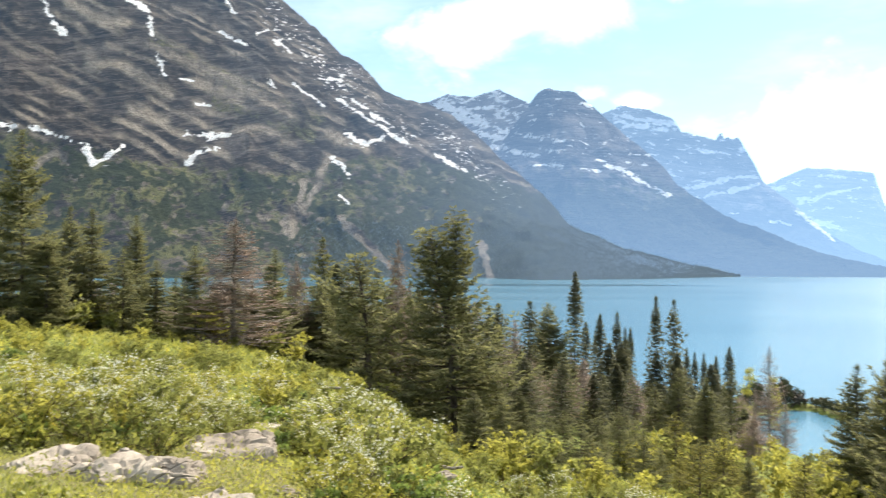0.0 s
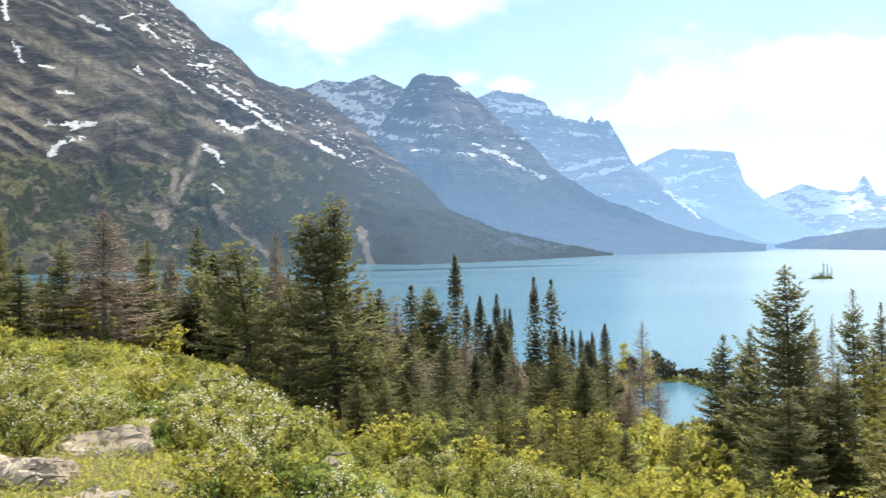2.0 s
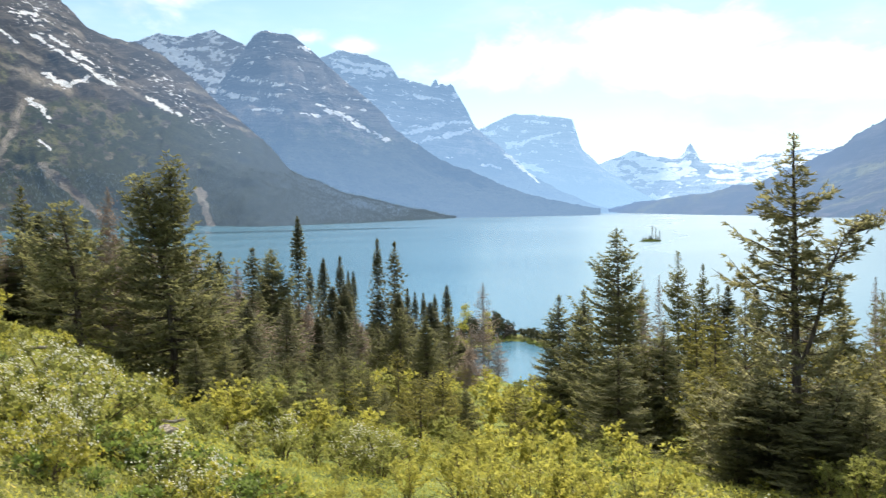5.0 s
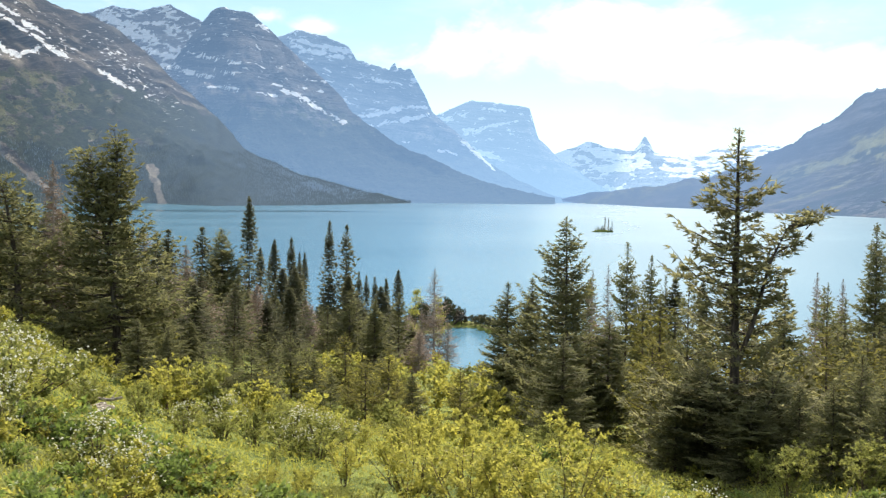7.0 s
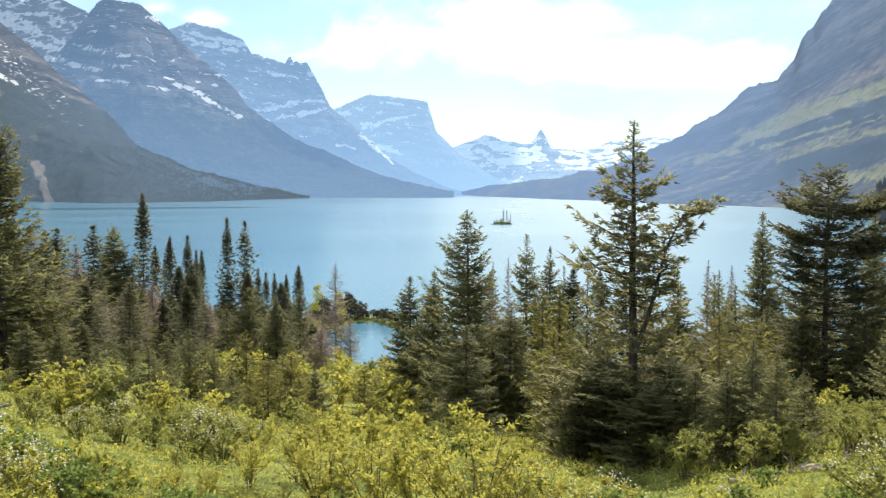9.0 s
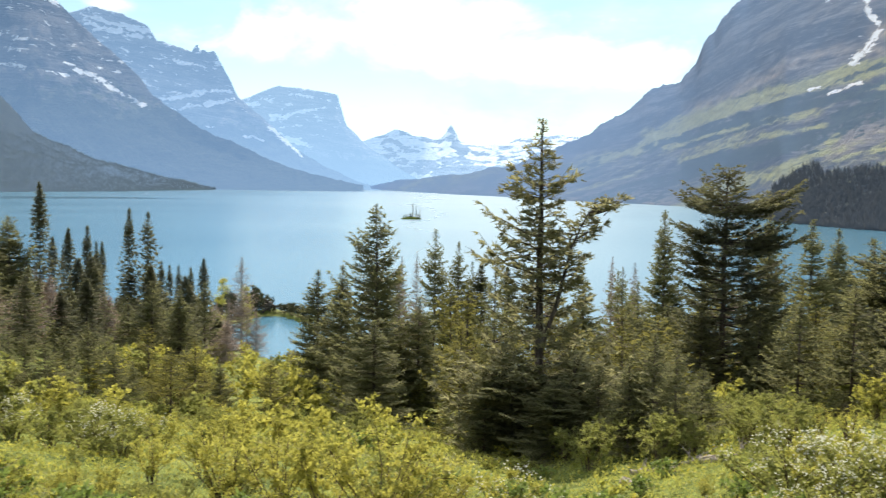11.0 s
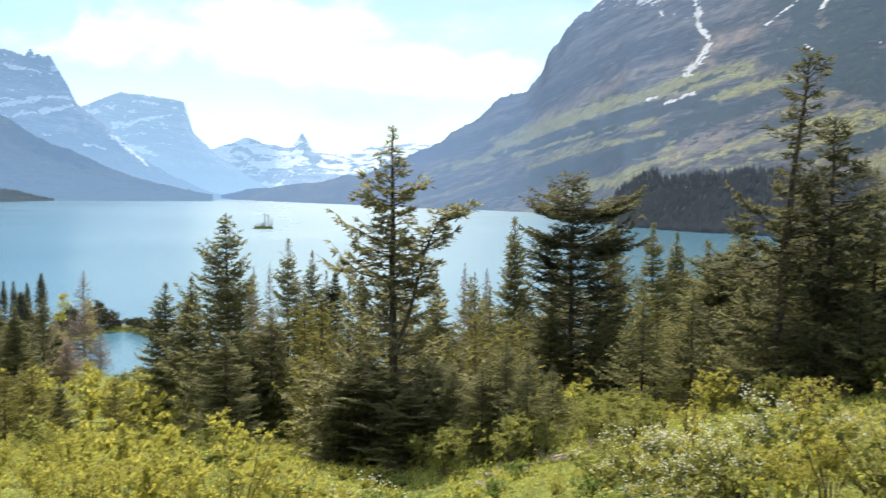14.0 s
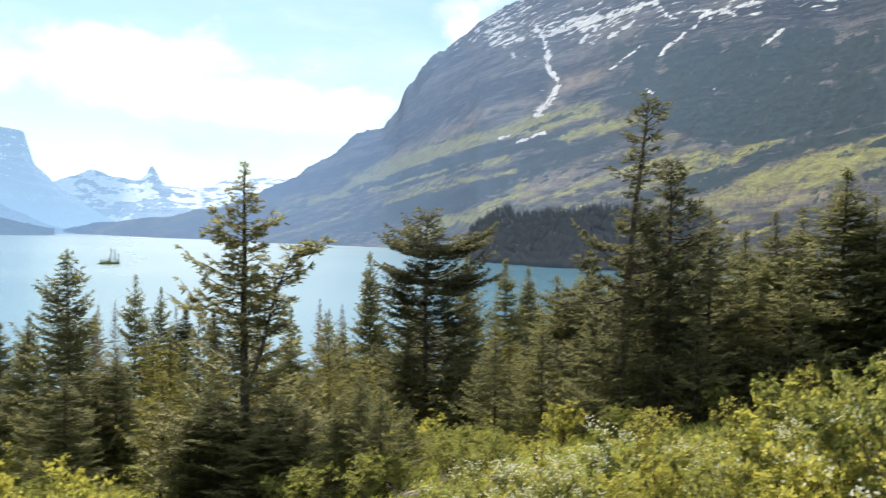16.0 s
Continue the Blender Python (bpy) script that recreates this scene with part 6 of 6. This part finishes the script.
def meadow_cover(name, n, az0, az1, r0, r1, size, mat, seed, label, upright=0.9, plump=0.3):
    """Grass and herb leaves over the ground, too many to count."""
    rng = np.random.default_rng(seed)
    a, r = np.radians(rng.uniform(az0, az1, n)), r0 * (r1 / r0) ** rng.random(n)
    x, y = r * np.sin(a), r * np.cos(a)
    tuft = fractal(x / 1.7, y / 1.7, seed, 3)
    keep = tuft > -0.30
    x, y, r, tuft = x[keep], y[keep], r[keep], tuft[keep]
    z = ground_z(x, y)
    heap = Heap()
    long = size * (0.6 + 0.8 * rng.random(len(x))) * (1 + 0.6 * tuft) * np.clip(r / 14, 0.7, 2.6)
    lifted = rng.random(len(x)) ** 1.5 * 0.20 * np.clip(tuft + 0.5, 0.1, 1)
    blades(heap, np.stack([x, y, z + lifted], 1), unit(rng.normal(0, 0.55, (len(x), 3)) + [0, 0, upright]), long, long * plump, rng, plump < 0.4)
    tagged(new(name, heap.mesh(name, mat)), label, "grass", kind="stuff")


meadow_cover("meadow_grass", 150000, -32, 78, 6.0, 60, 0.062, GRASS, 31, "bright green meadow grass and herbs on the slope")
meadow_cover("meadow_leaves", 90000, -32, 78, 6.0, 90, 0.042, LEAVES_YOUNG, 32, "low yellow-green leafy ground cover on the slope", 0.35, 0.6)
meadow_cover("meadow_herbs", 110000, -32, 78, 6.0, 90, 0.046, LEAVES, 33, "low green leafy herbs on the slope", 0.35, 0.55)
meadow_cover("trampled_grass", 9000, -180, 180, 1.2, 7.0, 0.10, GRASS, 34, "short trodden grass around the viewpoint")


# ---- the island, the spit and the shore ----
def mound(name, center, long, deep, tall, turn, mat, seed, label, category):
    bm = bmesh.new()
    bmesh.ops.create_icosphere(bm, subdivisions=4, radius=1.0)
    for v in bm.verts:
        d = v.co.normalized()
        k = 1 + 0.25 * noise.noise(d * 2.0 + Vector((seed, 0, 0))) + 0.12 * noise.noise(d * 6 + Vector((0, seed, 0)))
        v.co = Vector((d.x * long * 0.5 * k, d.y * deep * 0.5 * k, d.z * tall * k))
    me = bpy.data.meshes.new(name)
    bm.to_mesh(me)
    bm.free()
    me.materials.append(mat)
    ob = new(name, me)
    ob.matrix_basis = pose(*center, rz=turn)
    return tagged(ob, label, category)


def spot(az, r, z):
    return Vector((r * math.sin(radians(az)), r * math.cos(radians(az)), z))


def stand_at(kind, az, r, z, tall, wide, pick, group):
    first = KINDS[kind][pick]
    m = pose(*spot(az, r, z), rz=SPIN.uniform(0, 360)) @ Matrix.Diagonal((wide / first["wide"], wide / first["wide"], tall / first["tall"], 1))
    return tagged(copy_thing(first, m @ Matrix.Diagonal([1 / q for q in first.scale] + [1])), *LABELS[kind], group)


mound("island", spot(28.87, 845, -0.6), 18, 9, 2.6, -28, SOIL, 4.0, "tiny low rocky island with a few trees", "island")
for az, tall, wide in ((28.98, 14.0, 2.2), (29.18, 12.6, 2.0), (29.40, 9.0, 1.8), (28.80, 5.0, 2.6), (28.60, 4.0, 2.8), (28.45, 3.2, 2.6), (28.9, 4.5, 3.0), (29.3, 4.0, 2.6)):
    stand_at("spire", az, 845, 0.6, tall, wide, 0 if tall > 8 else 1, "island trees")


def snag():
    """A fallen leaning trunk with its root plate, at the tip of the spit."""
    heap = Heap()
    tube(heap, [(-1.6, 0.3, -0.3), (-0.6, 0.1, 1.0), (0.4, 0, 2.2), (1.2, 0.1, 2.9)], [0.22, 0.28, 0.36, 0.30], 7)
    tube(heap, [(-0.4, 0.1, 1.2), (-0.6, 0.2, 4.5), (-0.5, 0.2, 6.2)], [0.12, 0.08, 0.02], 5)
    rng = np.random.default_rng(41)
    for k in range(34):
        d = unit(rng.normal(0, 1, 3) * [1.0, 0.5, 0.9])
        reach = 1.0 + 1.3 * rng.random()
        root = np.array([0.9, 0, 2.6])
        tube(heap, [root, root + d * reach * 0.5 + rng.normal(0, 0.15, 3), root + d * reach + rng.normal(0, 0.3, 3)], [0.30, 0.20, 0.05], 4)
    ob = new("fallen_trunk", heap.mesh("fallen_trunk", BARK))
    ob.matrix_basis = pose(*spot(20.35, 226, 0.3), rz=-20) @ Matrix.Diagonal((1.0, 1.0, 0.85, 1))
    tagged(ob, "dark leaning dead trunk with upturned roots by the water", "dead trunk")


snag()
rim = random.Random(12)
for k in range(44):
    az = 17.0 + 6.5 * (k + rim.random()) / 44
    bush("shade" if az > 19.2 else rim.choice(["bank", "shade"]), az, 225 + 6 * math.sin(az * 1.3) + rim.uniform(-3, 3), rim.uniform(0.9, 2.2))
# tall bushes at the root of the spit, brush at its tip, in shade-coloured leaves
for az, tall, wide in ((17.6, 5.0, 4.2), (18.0, 6.6, 3.6), (18.35, 6.2, 3.4), (18.9, 4.2, 3.6), (19.3, 4.8, 3.8), (19.65, 6.6, 4.4), (19.95, 4.6, 4.2), (20.25, 3.6, 4.0), (21.5, 2.4, 3.4), (21.9, 3.0, 3.8), (22.3, 2.8, 3.6),
                       (22.7, 2.6, 3.4)):
    for lap in (-1.6, 1.6):
        bush("shade", az + lap * 0.06, 225 + 6 * math.sin(az * 1.3) + lap, tall * rim.uniform(0.8, 1.0), wide)


def log(az, r, long, thick, turn, seed):
    """A weathered log lying in the grass."""
    rng = np.random.default_rng(seed)
    t = np.linspace(-0.5, 0.5, 8)
    heap = Heap()
    tube(heap, np.stack([t * long, rng.normal(0, 0.02, 8), rng.normal(0, 0.015, 8)], 1), thick * (1 - 0.35 * (t + 0.5)) * (1 + rng.normal(0, 0.08, 8)), 8)
    for k in range(3):
        x = (rng.random() - 0.5) * long * 0.8
        tube(heap, [(x, 0, 0), (x + 0.1, rng.normal(0, 0.15), 0.16 + 0.1 * rng.random())], [0.02, 0.006], 4)
    ob = new("log", heap.mesh("log", DEADWOOD, True))
    ob.matrix_basis = pose(*at(az, r, thick * 0.7), rz=turn)
    tagged(ob, "weathered grey log lying in the grass", "log", "fallen logs")


for row in ((46.0, 18.8, 1.1, 0.055, 20, 1), (43.6, 18.2, 0.9, 0.05, -12, 2), (48.6, 19.6, 0.8, 0.04, 35, 3), (-1.4, 22.0, 1.8, 0.05, -20, 4), (-8.0, 30.0, 2.4, 0.06, 15, 5)):
    log(*row)


# the thickets too far off to tell bush from bush
for key, heap in THICKET.items():
    tagged(new("thicket", heap.mesh("thicket", bpy.data.materials[key])), "distant thicket of leafy shrubs between the trees", "shrubs", kind="stuff")
for stock in SHRUBS.values():
    for ob in stock:
        if ob.name not in USED:
            for child in list(ob.children_recursive):
                bpy.data.objects.remove(child)
            bpy.data.objects.remove(ob)
